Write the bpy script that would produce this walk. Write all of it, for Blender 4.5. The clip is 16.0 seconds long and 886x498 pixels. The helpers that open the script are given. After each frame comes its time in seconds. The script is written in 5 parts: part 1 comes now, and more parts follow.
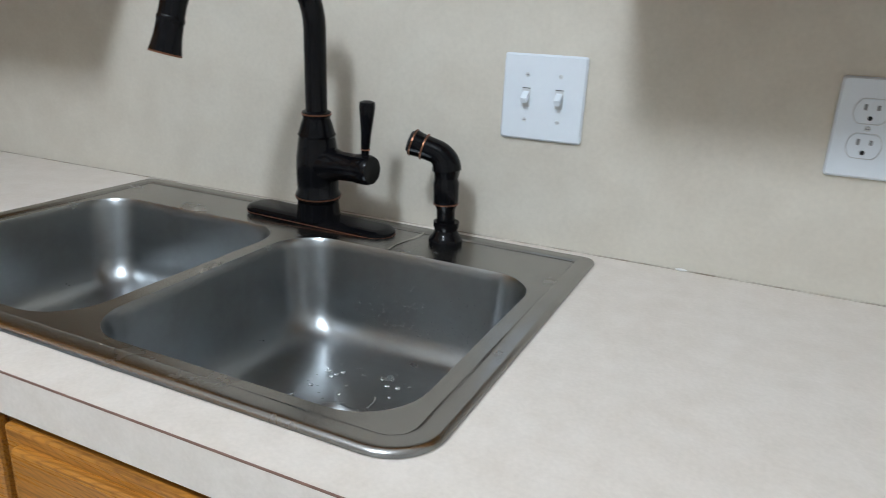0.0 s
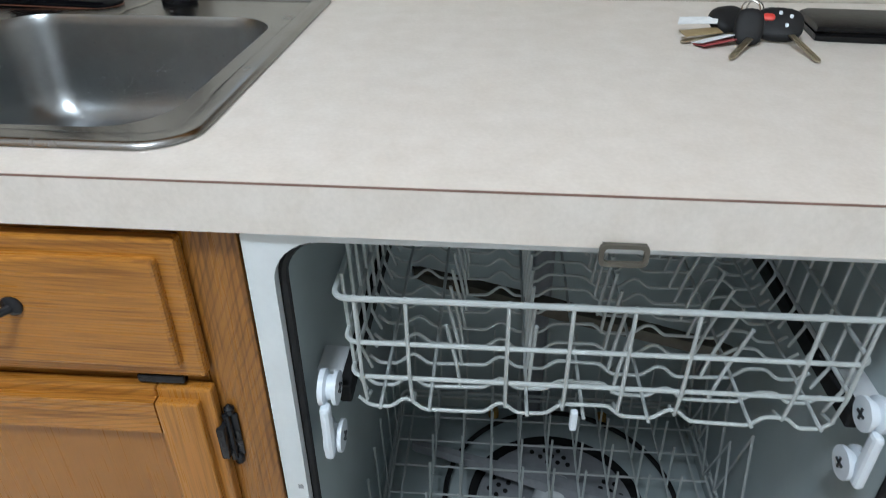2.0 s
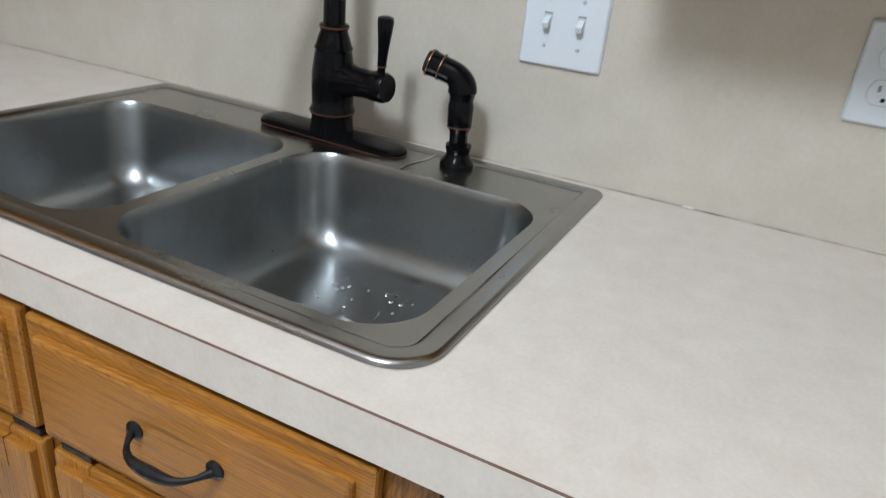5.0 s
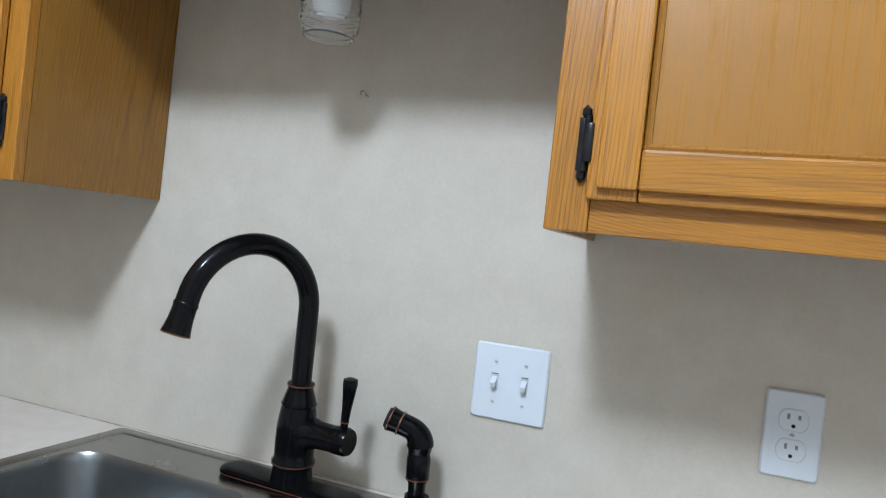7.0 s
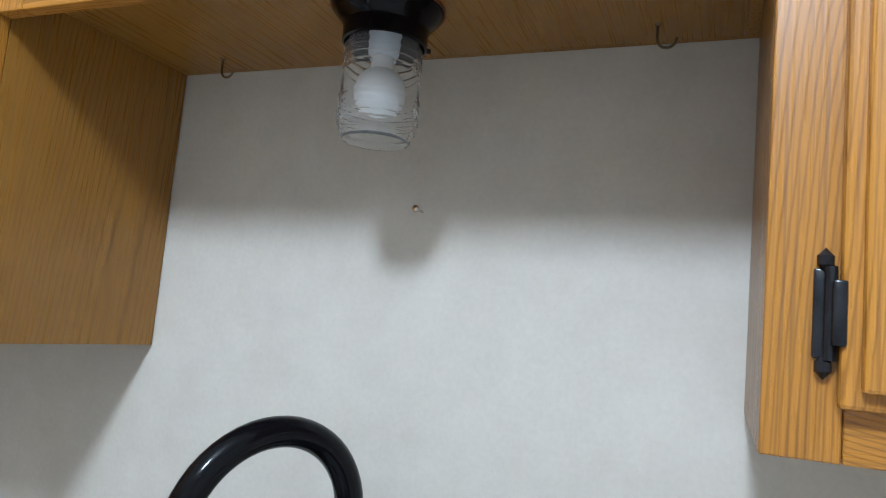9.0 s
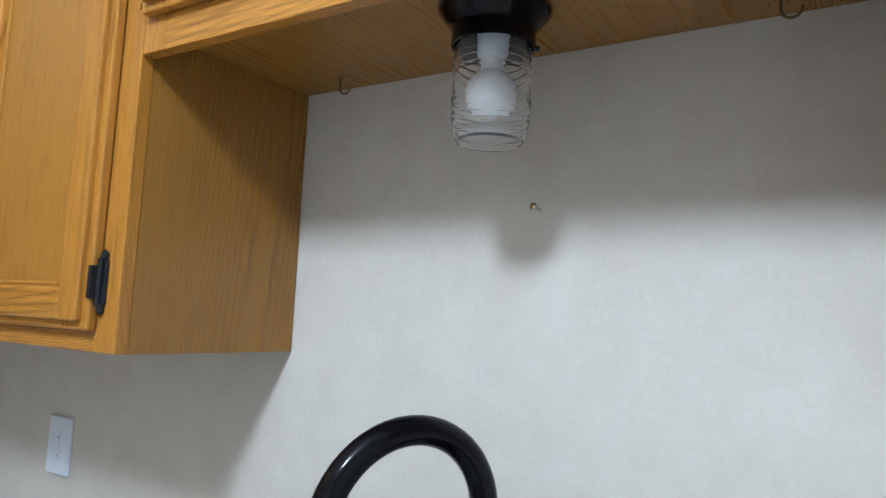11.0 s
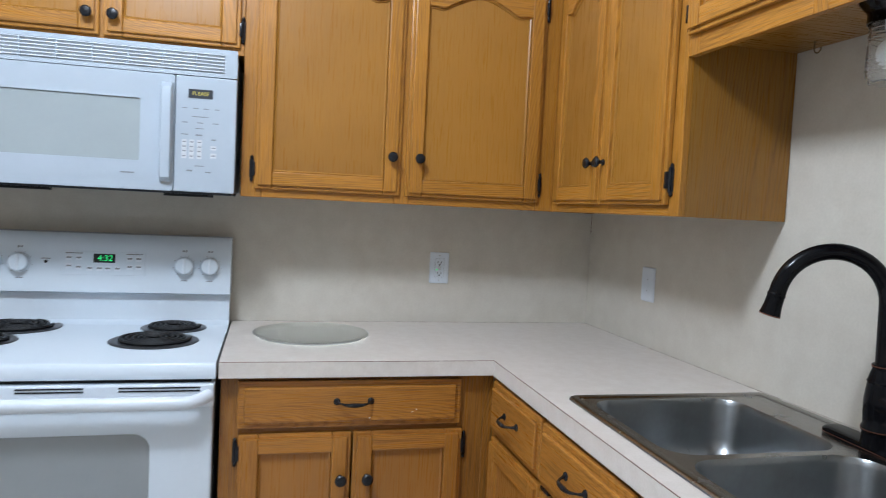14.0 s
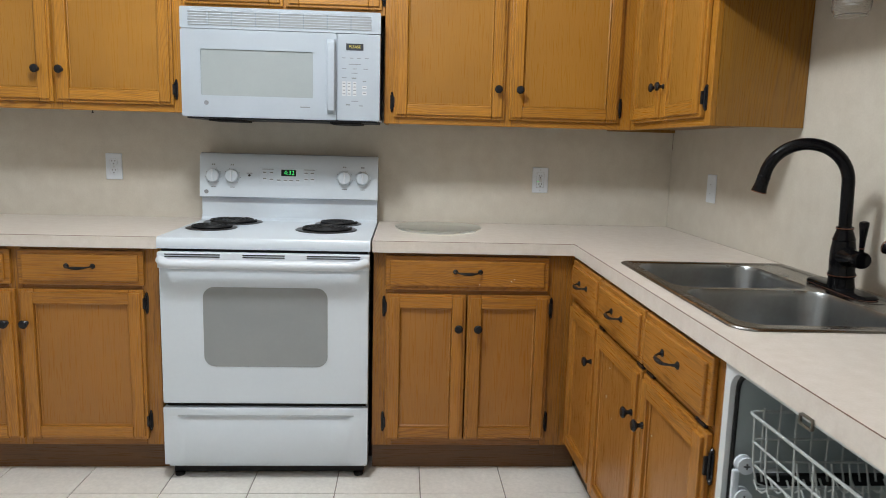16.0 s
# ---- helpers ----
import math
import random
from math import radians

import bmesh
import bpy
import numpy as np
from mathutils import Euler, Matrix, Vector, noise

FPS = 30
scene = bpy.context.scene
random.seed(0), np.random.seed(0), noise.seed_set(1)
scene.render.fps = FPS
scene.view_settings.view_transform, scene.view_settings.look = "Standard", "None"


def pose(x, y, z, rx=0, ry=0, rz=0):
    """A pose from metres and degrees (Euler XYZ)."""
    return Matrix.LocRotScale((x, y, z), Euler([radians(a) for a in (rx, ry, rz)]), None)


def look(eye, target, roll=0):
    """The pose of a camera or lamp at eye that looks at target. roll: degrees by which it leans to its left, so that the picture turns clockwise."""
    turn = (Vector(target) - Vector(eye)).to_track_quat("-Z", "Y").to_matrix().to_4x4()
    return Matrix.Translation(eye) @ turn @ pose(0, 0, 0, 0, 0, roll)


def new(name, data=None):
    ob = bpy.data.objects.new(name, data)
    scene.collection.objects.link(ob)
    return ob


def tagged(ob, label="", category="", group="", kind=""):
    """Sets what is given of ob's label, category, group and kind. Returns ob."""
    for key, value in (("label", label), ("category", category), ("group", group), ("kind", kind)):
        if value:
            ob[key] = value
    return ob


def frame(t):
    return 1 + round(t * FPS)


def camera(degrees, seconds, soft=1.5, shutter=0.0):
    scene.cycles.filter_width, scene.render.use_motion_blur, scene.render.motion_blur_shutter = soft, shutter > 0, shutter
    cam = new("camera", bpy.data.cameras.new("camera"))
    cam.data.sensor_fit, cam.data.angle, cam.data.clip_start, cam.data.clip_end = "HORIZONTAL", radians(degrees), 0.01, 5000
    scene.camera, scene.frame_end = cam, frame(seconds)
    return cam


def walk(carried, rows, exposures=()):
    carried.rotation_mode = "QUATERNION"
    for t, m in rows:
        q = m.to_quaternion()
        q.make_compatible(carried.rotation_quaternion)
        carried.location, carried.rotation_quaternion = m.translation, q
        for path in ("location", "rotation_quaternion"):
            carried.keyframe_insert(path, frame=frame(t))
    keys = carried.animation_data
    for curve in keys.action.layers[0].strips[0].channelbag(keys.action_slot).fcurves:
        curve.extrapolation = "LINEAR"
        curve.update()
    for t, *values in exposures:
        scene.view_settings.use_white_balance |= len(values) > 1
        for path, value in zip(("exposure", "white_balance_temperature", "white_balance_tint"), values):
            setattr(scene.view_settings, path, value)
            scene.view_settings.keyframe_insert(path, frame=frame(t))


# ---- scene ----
cam = camera(65.1, 16.0, soft=0.9, shutter=0.2)
PATH = [
    (0, (2.007, -0.924, 1.219), (1.243, 0.812, 0.585), 2.7),
    (0.5, (2.037, -0.959, 1.217), (1.552, 0.868, 0.565), 2.1),
    (1, (2.064, -1.0, 1.19), (1.766, 0.825, 0.428), 0.4),
    (1.5, (2.064, -1.022, 1.166), (1.872, 0.746, 0.253), -0.1),
    (2, (2.072, -1.037, 1.141), (1.944, 0.65, 0.074), -0.2),
    (2.5, (2.082, -1.056, 1.131), (2.029, 0.555, -0.053), 0.8),
    (3, (2.083, -1.058, 1.135), (2.037, 0.532, -0.077), 2.4),
    (3.5, (2.056, -0.965, 1.166), (1.856, 0.634, -0.018), 5.1),
    (4, (2.033, -0.883, 1.176), (1.545, 0.727, 0.095), 7.5),
    (4.5, (1.994, -0.868, 1.188), (1.24, 0.669, 0.155), 7.6),
    (5, (2.012, -0.935, 1.222), (1.275, 0.724, 0.383), 6.2),
    (5.2, (2.017, -0.967, 1.241), (1.332, 0.768, 0.52), 5.8),
    (7.3, (1.971, -1.018, 1.326), (1.267, 0.854, 1.371), 6.1),
    (7.5, (1.953, -1.003, 1.331), (1.249, 0.868, 1.41), 5.9),
    (8, (1.901, -0.909, 1.356), (1.179, 0.948, 1.525), 5.5),
    (8.2, (1.878, -0.865, 1.381), (1.144, 0.985, 1.579), 5.5),
    (10.5, (1.747, -0.757, 1.421), (0.894, 1.036, 1.66), 2.2),
    (11, (1.807, -0.791, 1.406), (0.743, 0.891, 1.601), 2.9),
    (11.5, (1.837, -0.912, 1.395), (0.682, 0.713, 1.553), 2.9),
    (12, (1.898, -0.985, 1.356), (0.533, 0.467, 1.522), 3.0),
    (12.5, (2.044, -1.011, 1.355), (0.452, 0.191, 1.501), 4.6),
    (13, (2.178, -1.063, 1.345), (0.431, -0.096, 1.458), 4.2),
    (13.2, (2.238, -1.1, 1.343), (0.45, -0.207, 1.421), 3.5),
    (13.5, (2.337, -1.149, 1.327), (0.489, -0.385, 1.339), 2.6),
    (14, (2.474, -1.214, 1.334), (0.538, -0.725, 1.218), 2.8),
    (14.5, (2.668, -1.202, 1.302), (0.691, -0.967, 1.111), 3.8),
    (15, (2.849, -1.267, 1.289), (0.87, -1.122, 1.038), 2.1),
    (15.5, (3.0, -1.305, 1.271), (1.025, -1.163, 0.983), 0.6),
    (16, (3.131, -1.211, 1.265), (1.157, -1.099, 0.967), 1.5),
]
# seconds, stops, kelvin, tint
EXPOSURES = [(0, -0.12, 5750, 7), (0.5, -0.16, 5730, 6), (1, -0.20, 5650, 6), (1.5, -0.10, 5780, 7), (2.5, -0.05, 5660, 6), (3, -0.05, 5660, 6), (3.5, -0.03, 6070, 8), (4, -0.20, 5940, 8), (5, -0.13, 5880, 8), (7.5, 0.02, 5380, 7), (8, 0.04, 5350, 7), (10.5, 0.23, 5120, 7), (11, 0.20, 5190, 7), (12, 0.17, 5210, 7),
             (12.5, 0.10, 4850, 6), (13, 0.06, 4680, 6), (13.5, -0.10, 4760, 7), (14, -0.14, 5560, 10), (14.5, -0.18, 6870, 13), (15, -0.22, 6850, 13), (15.5, -0.19, 6500, 11), (16, -0.22, 6360, 10)]
walk(cam, [(t, look(eye, target, roll)) for t, eye, target, roll in PATH], EXPOSURES)

# ---- world and lights ----
world = bpy.data.worlds.new("world")
scene.world = world
world.use_nodes = True
world.node_tree.nodes["Background"].inputs[0].default_value = (0.5, 0.5, 0.5, 1)
world.node_tree.nodes["Background"].inputs[1].default_value = 0.05


LAMP_X, LAMP_Y = 1.68, -1.69
lamp = bpy.data.lights.new("kitchen_light", "POINT")
lamp.energy, lamp.shadow_soft_size, lamp.color = 113, 0.16, (0.97, 1.0, 1.0)
new("kitchen_light", lamp).matrix_world = pose(LAMP_X, LAMP_Y, 2.62)


# ---- materials ----
def material(name, colour=(0.8, 0.8, 0.8), rough=0.5, metal=0.0, coat=0.0):
    m = bpy.data.materials.new(name)
    m.use_nodes = True
    b = m.node_tree.nodes["Principled BSDF"]
    b.inputs["Base Color"].default_value = (*colour, 1)
    b.inputs["Roughness"].default_value = rough
    b.inputs["Metallic"].default_value = metal
    b.inputs["Coat Weight"].default_value = coat
    return m, m.node_tree, b


def node(tree, kind, **values):
    n = tree.nodes.new(kind)
    for key, value in values.items():
        n.inputs[key.replace("_", " ")].default_value = value
    return n


def coords(tree, scale=(1, 1, 1), jitter=True):
    """Object coordinates, stretched, and shifted for every object."""
    tc, mp = tree.nodes.new("ShaderNodeTexCoord"), tree.nodes.new("ShaderNodeMapping")
    mp.inputs["Scale"].default_value = scale
    tree.links.new(tc.outputs["Object"], mp.inputs["Vector"])
    if jitter:
        oi, mul = tree.nodes.new("ShaderNodeObjectInfo"), tree.nodes.new("ShaderNodeVectorMath")
        mul.operation = "SCALE"
        mul.inputs[0].default_value = (7.3, 5.1, 3.7)
        tree.links.new(oi.outputs["Random"], mul.inputs["Scale"])
        tree.links.new(mul.outputs[0], mp.inputs["Location"])
    return mp.outputs["Vector"]


def noise_tex(tree, vec, scale, detail=4, rough=0.55, distortion=0.0):
    n = node(tree, "ShaderNodeTexNoise", Scale=scale, Detail=detail, Roughness=rough, Distortion=distortion)
    tree.links.new(vec, n.inputs["Vector"])
    return n.outputs["Fac"]


def ramp(tree, fac, stops):
    r = tree.nodes.new("ShaderNodeValToRGB")
    el = r.color_ramp.elements
    el[0].position, el[0].color = stops[0][0], (*stops[0][1], 1)
    el[1].position, el[1].color = stops[-1][0], (*stops[-1][1], 1)
    for p, c in stops[1:-1]:
        el.new(p).color = (*c, 1)
    tree.links.new(fac, r.inputs["Fac"])
    return r.outputs["Color"]


def mix(tree, a, b, fac, blend="MIX"):
    m = tree.nodes.new("ShaderNodeMix")
    m.data_type, m.blend_type = "RGBA", blend
    for value, key in ((a, 6), (b, 7), (fac, 0)):
        if isinstance(value, (tuple, float, int)):
            m.inputs[key].default_value = (*value, 1) if isinstance(value, tuple) else value
        else:
            tree.links.new(value, m.inputs[key])
    return m.outputs[2]


def bump(tree, b, height, strength, distance=0.002):
    n = node(tree, "ShaderNodeBump", Strength=strength, Distance=distance)
    tree.links.new(height, n.inputs["Height"])
    tree.links.new(n.outputs["Normal"], b.inputs["Normal"])


def oak(name, axis, figure, light=(0.46, 0.206, 0.026), dark=(0.20, 0.079, 0.009), spread=0.42, pore=0.30):
    """Honey oak under satin varnish; axis: the way the grain runs; figure: how bold the cathedral rings are;
    spread: how far the cut may lean from the trunk, which makes the arches."""
    m, t, b = material(name, rough=0.34)
    tc, mp = t.nodes.new("ShaderNodeTexCoord"), t.nodes.new("ShaderNodeMapping")
    oi, wn = t.nodes.new("ShaderNodeObjectInfo"), t.nodes.new("ShaderNodeTexWhiteNoise")
    wn.noise_dimensions = "1D"
    t.links.new(oi.outputs["Random"], wn.inputs["W"])
    off, lean = t.nodes.new("ShaderNodeVectorMath"), t.nodes.new("ShaderNodeVectorMath")
    off.operation = lean.operation = "MULTIPLY_ADD"
    off.inputs[1].default_value, off.inputs[2].default_value = (0.24, 0.24, 0.24), (-0.12, -0.12, -0.12)
    turn = [(0, 0, spread), (spread, 0, 0), (spread, 0, 0)][axis]
    lean.inputs[1].default_value, lean.inputs[2].default_value = turn, tuple(-0.5 * a for a in turn)
    t.links.new(wn.outputs["Color"], off.inputs[0])
    t.links.new(wn.outputs["Color"], lean.inputs[0])
    t.links.new(off.outputs[0], mp.inputs["Location"])
    t.links.new(lean.outputs[0], mp.inputs["Rotation"])
    # waver of the rings, long along the grain
    sc = [1.0, 1.0, 1.0]
    sc[axis] = 0.2
    waver = node(t, "ShaderNodeTexNoise", Scale=11.0, Detail=4.0)
    t.links.new(coords(t, sc), waver.inputs["Vector"])
    add = t.nodes.new("ShaderNodeVectorMath")
    add.operation = "MULTIPLY_ADD"
    add.inputs[1].default_value = (0.016, 0.016, 0.016)
    t.links.new(waver.outputs["Color"], add.inputs[0])
    t.links.new(tc.outputs["Object"], add.inputs[2])
    t.links.new(add.outputs[0], mp.inputs["Vector"])
    rings = node(t, "ShaderNodeTexWave", Scale=24.0, Distortion=0.8, Detail=3.0)
    rings.wave_type, rings.rings_direction = "RINGS", "XYZ"[axis]
    t.links.new(mp.outputs["Vector"], rings.inputs["Vector"])
    pitch = t.nodes.new("ShaderNodeMapRange")
    pitch.inputs["To Min"].default_value, pitch.inputs["To Max"].default_value = 48.0, 105.0
    t.links.new(oi.outputs["Random"], pitch.inputs["Value"])
    t.links.new(pitch.outputs["Result"], rings.inputs["Scale"])
    sc2 = [1.0, 1.0, 1.0]
    sc2[axis] = 0.022
    fine = noise_tex(t, coords(t, sc2), 300, 2, 0.6)
    where = noise_tex(t, coords(t, [1.0 if k != axis else 0.3 for k in range(3)]), 8.0, 2, 0.5)
    blotch = noise_tex(t, coords(t), 3.5, 3, 0.5)
    line = ramp(t, rings.outputs["Fac"], [(0.0, (1, 1, 1)), (0.07, (0.85,) * 3), (0.20, (0.28,) * 3), (0.5, (0, 0, 0))])
    bold = ramp(t, where, [(0.36, (0.32 * figure,) * 3), (0.58, (figure,) * 3)])
    pores = ramp(t, fine, [(0.34, (1, 1, 1)), (0.50, (0, 0, 0))])
    dots = mix(t, line, mix(t, pores, (0.55, 0.55, 0.55), 0.5), 1.0, "MULTIPLY")
    col = mix(t, light, dark, mix(t, mix(t, line, dots, 0.3), bold, 1.0, "MULTIPLY"))
    col = mix(t, col, tuple(c * 0.8 for c in dark), mix(t, pores, (pore + 0.30 * figure,) * 3, 1.0, "MULTIPLY"))
    col = mix(t, col, ramp(t, blotch, [(0.3, (0.91, 0.90, 0.87)), (0.7, (1.05, 1.05, 1.04))]), 1.0, "MULTIPLY")
    col = mix(t, col, ramp(t, wn.outputs["Value"], [(0.0, (0.88, 0.86, 0.82)), (1.0, (1.06, 1.06, 1.06))]), 1.0, "MULTIPLY")
    t.links.new(col, b.inputs["Base Color"])
    t.links.new(ramp(t, fine, [(0.3, (0.44,) * 3), (0.6, (0.27,) * 3)]), b.inputs["Roughness"])
    bump(t, b, fine, 0.15, 0.001)
    return m


OAK_V, OAK_H = oak("oak_upright", 2, 0.75), oak("oak_level", 0, 0.8)
OAK_P = oak("oak_veneer", 2, 0.05, (0.37, 0.172, 0.024), (0.23, 0.097, 0.012), 0.1, 0.10)
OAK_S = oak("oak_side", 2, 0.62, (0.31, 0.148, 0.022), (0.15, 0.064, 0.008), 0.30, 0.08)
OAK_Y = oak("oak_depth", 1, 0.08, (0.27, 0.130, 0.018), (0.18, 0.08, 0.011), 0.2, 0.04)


def mottled(name, a, b_, scale, rough, relief=0.0, fine=90, jitter=False, grain=0.06):
    m, t, b = material(name, rough=rough)
    vec = coords(t, jitter=jitter)
    big, small = noise_tex(t, vec, scale, 5, 0.6), noise_tex(t, vec, fine, 3, 0.6)
    col = mix(t, ramp(t, big, [(0.32, a), (0.68, b_)]), ramp(t, small, [(0.3, (1 - grain,) * 3), (0.7, (1 + grain,) * 3)]), 1.0, "MULTIPLY")
    t.links.new(col, b.inputs["Base Color"])
    if relief:
        bump(t, b, small, relief, 0.001)
    return m


WALL = mottled("vinyl_wallpaper", (0.545, 0.506, 0.434), (0.600, 0.566, 0.492), 14, 0.55, 0.10, 150, grain=0.035)
# for the unseen walls; kept pale so that they bounce light into the kitchen
ROOM = mottled("unseen_wall_paint", (0.79, 0.775, 0.74), (0.83, 0.815, 0.78), 6, 0.8, 0.3, 160)
CEIL = mottled("ceiling_paint", (0.80, 0.80, 0.79), (0.85, 0.85, 0.84), 6, 0.8, 0.3, 160)
LAMINATE = mottled("beige_laminate", (0.64, 0.585, 0.525), (0.70, 0.65, 0.597), 30, 0.42, 0.03, 240, grain=0.03)
SEAM = mottled("dark_seam", (0.16, 0.09, 0.07), (0.24, 0.14, 0.11), 30, 0.6)
TILE = mottled("glazed_tile", (0.80, 0.775, 0.73), (0.86, 0.835, 0.79), 9, 0.3, 0.04, 60, True)
GROUT = mottled("grout", (0.26, 0.235, 0.21), (0.36, 0.33, 0.30), 40, 0.9, 0.4, 300)
ENAMEL = mottled("white_enamel", (0.65, 0.72, 0.79), (0.67, 0.74, 0.81), 3, 0.22, grain=0.008)
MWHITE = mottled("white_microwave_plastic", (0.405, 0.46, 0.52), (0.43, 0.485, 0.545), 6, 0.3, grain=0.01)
PLASTIC = mottled("white_plastic", (0.68, 0.735, 0.80), (0.71, 0.765, 0.83), 8, 0.35, grain=0.008)
FRAME_W = mottled("white_frame_plastic", (0.62, 0.66, 0.68), (0.68, 0.72, 0.74), 12, 0.4, grain=0.02)
BISQUE = mottled("bisque_plastic", (0.70, 0.68, 0.60), (0.75, 0.73, 0.65), 8, 0.35, grain=0.008)
TUB = mottled("tub_plastic", (0.38, 0.44, 0.455), (0.42, 0.48, 0.495), 10, 0.35, grain=0.008)
WIRE_W = mottled("coated_wire", (0.43, 0.46, 0.46), (0.49, 0.52, 0.52), 30, 0.35, grain=0.008)
BLACK = mottled("black_rubber", (0.008, 0.008, 0.009), (0.014, 0.014, 0.015), 30, 0.6)
DARKGREY = mottled("dark_grey_plastic", (0.030, 0.034, 0.042), (0.045, 0.049, 0.056), 30, 0.4)
GREY = mottled("grey_print", (0.21, 0.22, 0.24), (0.26, 0.27, 0.29), 30, 0.5)
LIGHTGREY = mottled("light_grey_plastic", (0.55, 0.57, 0.59), (0.62, 0.64, 0.66), 20, 0.35, grain=0.008)
BRONZE, _t, _b = material("oil_rubbed_bronze", (0.004, 0.004, 0.005), 0.12, 0.0, 0.0)
_b.inputs["Specular IOR Level"].default_value = 0.17
COPPER = material("worn_copper_edge", (0.27, 0.12, 0.07), 0.35, 1.0)[0]
CHROME = material("bright_steel", (0.62, 0.60, 0.56), 0.22, 1.0)[0]
BRASSY = material("key_steel", (0.50, 0.45, 0.34), 0.32, 1.0)[0]
HARDWARE = mottled("black_iron", (0.008, 0.009, 0.011), (0.018, 0.018, 0.021), 60, 0.22)


for m_ in (BLACK, DARKGREY, HARDWARE):
    m_.node_tree.nodes["Principled BSDF"].inputs["Specular IOR Level"].default_value = 0.3
CAULK = mottled("old_caulk", (0.24, 0.20, 0.15), (0.68, 0.64, 0.57), 25, 0.7)
HOOKM = material("dull_brass_wire", (0.20, 0.15, 0.09), 0.4, 1.0)[0]


def steel(name, colour, rough, stain, brush=0.0):
    m, t, b = material(name, colour, rough, 1.0)
    vec = coords(t, (1, 1, 1), False)
    brushed = noise_tex(t, coords(t, (3, 160, 160), False), 4, 3, 0.6)
    patch = noise_tex(t, vec, 11, 5, 0.65)
    col = mix(t, colour, tuple(c * k for c, k in zip(colour, (0.62, 0.56, 0.52))), ramp(t, patch, [(0.45, (0, 0, 0)), (0.65, (stain,) * 3)]))
    t.links.new(col, b.inputs["Base Color"])
    t.links.new(ramp(t, patch, [(0.3, (rough - 0.02,) * 3), (0.7, (rough + 0.03 + 0.09 * stain,) * 3)]), b.inputs["Roughness"])
    bump(t, b, brushed, 0.08 if brush else 0.03, 0.0006)
    if brush:
        tan = t.nodes.new("ShaderNodeTangent")
        tan.direction_type, tan.axis = "RADIAL", "Z"
        t.links.new(tan.outputs["Tangent"], b.inputs["Tangent"])
        b.inputs["Anisotropic"].default_value, b.inputs["Anisotropic Rotation"].default_value = brush, 0.25
    return m


STEEL_RIM, STEEL_BOWL = steel("sink_rim_steel", (0.35, 0.345, 0.34), 0.24, 0.2), steel("sink_bowl_steel", (0.335, 0.35, 0.36), 0.29, 0.3, 0.62)


def glass(name, colour, rough=0.03):
    m, t, b = material(name, colour, rough)
    b.inputs["Transmission Weight"].default_value = 1.0
    b.inputs["IOR"].default_value = 1.45
    return m


JARGLASS = glass("jar_glass", (0.97, 0.98, 0.98), 0.04)
JARGLASS.node_tree.nodes["Principled BSDF"].inputs["IOR"].default_value = 1.11
JARGLASS.node_tree.nodes["Principled BSDF"].inputs["Transmission Weight"].default_value = 0.95
GLASS = glass("clear_glass", (0.96, 0.97, 0.97))
FROST = glass("turntable_glass", (0.80, 0.82, 0.78), 0.42)
OVENGLASS = mottled("grey_oven_glass", (0.27, 0.29, 0.30), (0.30, 0.32, 0.33), 4, 0.12, grain=0.008)
MWGLASS = mottled("grey_screened_glass", (0.33, 0.37, 0.38), (0.36, 0.40, 0.41), 4, 0.12, grain=0.008)


def glow(name, colour, strength):
    m, t, b = material(name, (0, 0, 0), 0.5)
    b.inputs["Emission Color"].default_value = (*colour, 1)
    b.inputs["Emission Strength"].default_value = strength
    return m


GREEN, AMBER, DOME = glow("green_digits", (0.1, 1.0, 0.25), 1.2), glow("amber_digits", (0.9, 0.75, 0.1), 0.8), glow("lit_dome", (1.0, 1.0, 0.98), 3.0)
OPAL = mottled("opal_bulb", (0.82, 0.83, 0.83), (0.86, 0.87, 0.87), 10, 0.3, grain=0.008)


# ---- builders ----
def thing(name, label, category, m=None, group="", kind=""):
    ob = new(name)
    ob.empty_display_size = 0.05
    ob.matrix_world = m or Matrix()
    return tagged(ob, label, category, group, kind)


def part(name, bm, mat, parent=None, label="", smooth=False, m=None):
    me = bpy.data.meshes.new(name)
    bmesh.ops.recalc_face_normals(bm, faces=bm.faces)
    if smooth:
        for f in bm.faces:
            f.smooth = True
        for e in bm.edges:
            if len(e.link_faces) == 2 and e.calc_face_angle(0) > 0.6:
                e.smooth = False
    lo = Vector([min(v.co[k] for v in bm.verts) for k in range(3)])
    hi = Vector([max(v.co[k] for v in bm.verts) for k in range(3)])
    mid = (lo + hi) / 2 if parent else Vector()
    bmesh.ops.translate(bm, verts=bm.verts, vec=-mid)
    bm.to_mesh(me)
    bm.free()
    me.materials.append(mat)
    ob = new(name, me)
    ob.parent = parent
    ob.matrix_basis = (m or Matrix()) @ Matrix.Translation(mid)
    if parent and parent.type == "MESH":
        ob.matrix_parent_inverse = parent.matrix_basis.inverted()
    return tagged(ob, label)


def solid(name, bm, mat, label="", category="", kind="", group="", smooth=False):
    return tagged(part(name, bm, mat, smooth=smooth), label, category, group, kind)


def box(bm, x0, x1, y0, y1, z0, z1, bevel=0.0, seg=2):
    r = bmesh.ops.create_cube(bm, size=1, matrix=Matrix.Translation(((x0 + x1) / 2, (y0 + y1) / 2, (z0 + z1) / 2)) @ Matrix.Diagonal((x1 - x0, y1 - y0, z1 - z0, 1)))
    if bevel:
        edges = {e for v in r["verts"] for e in v.link_edges}
        bmesh.ops.bevel(bm, geom=list(edges), offset=bevel, segments=seg, affect="EDGES", profile=0.5)
    return bm


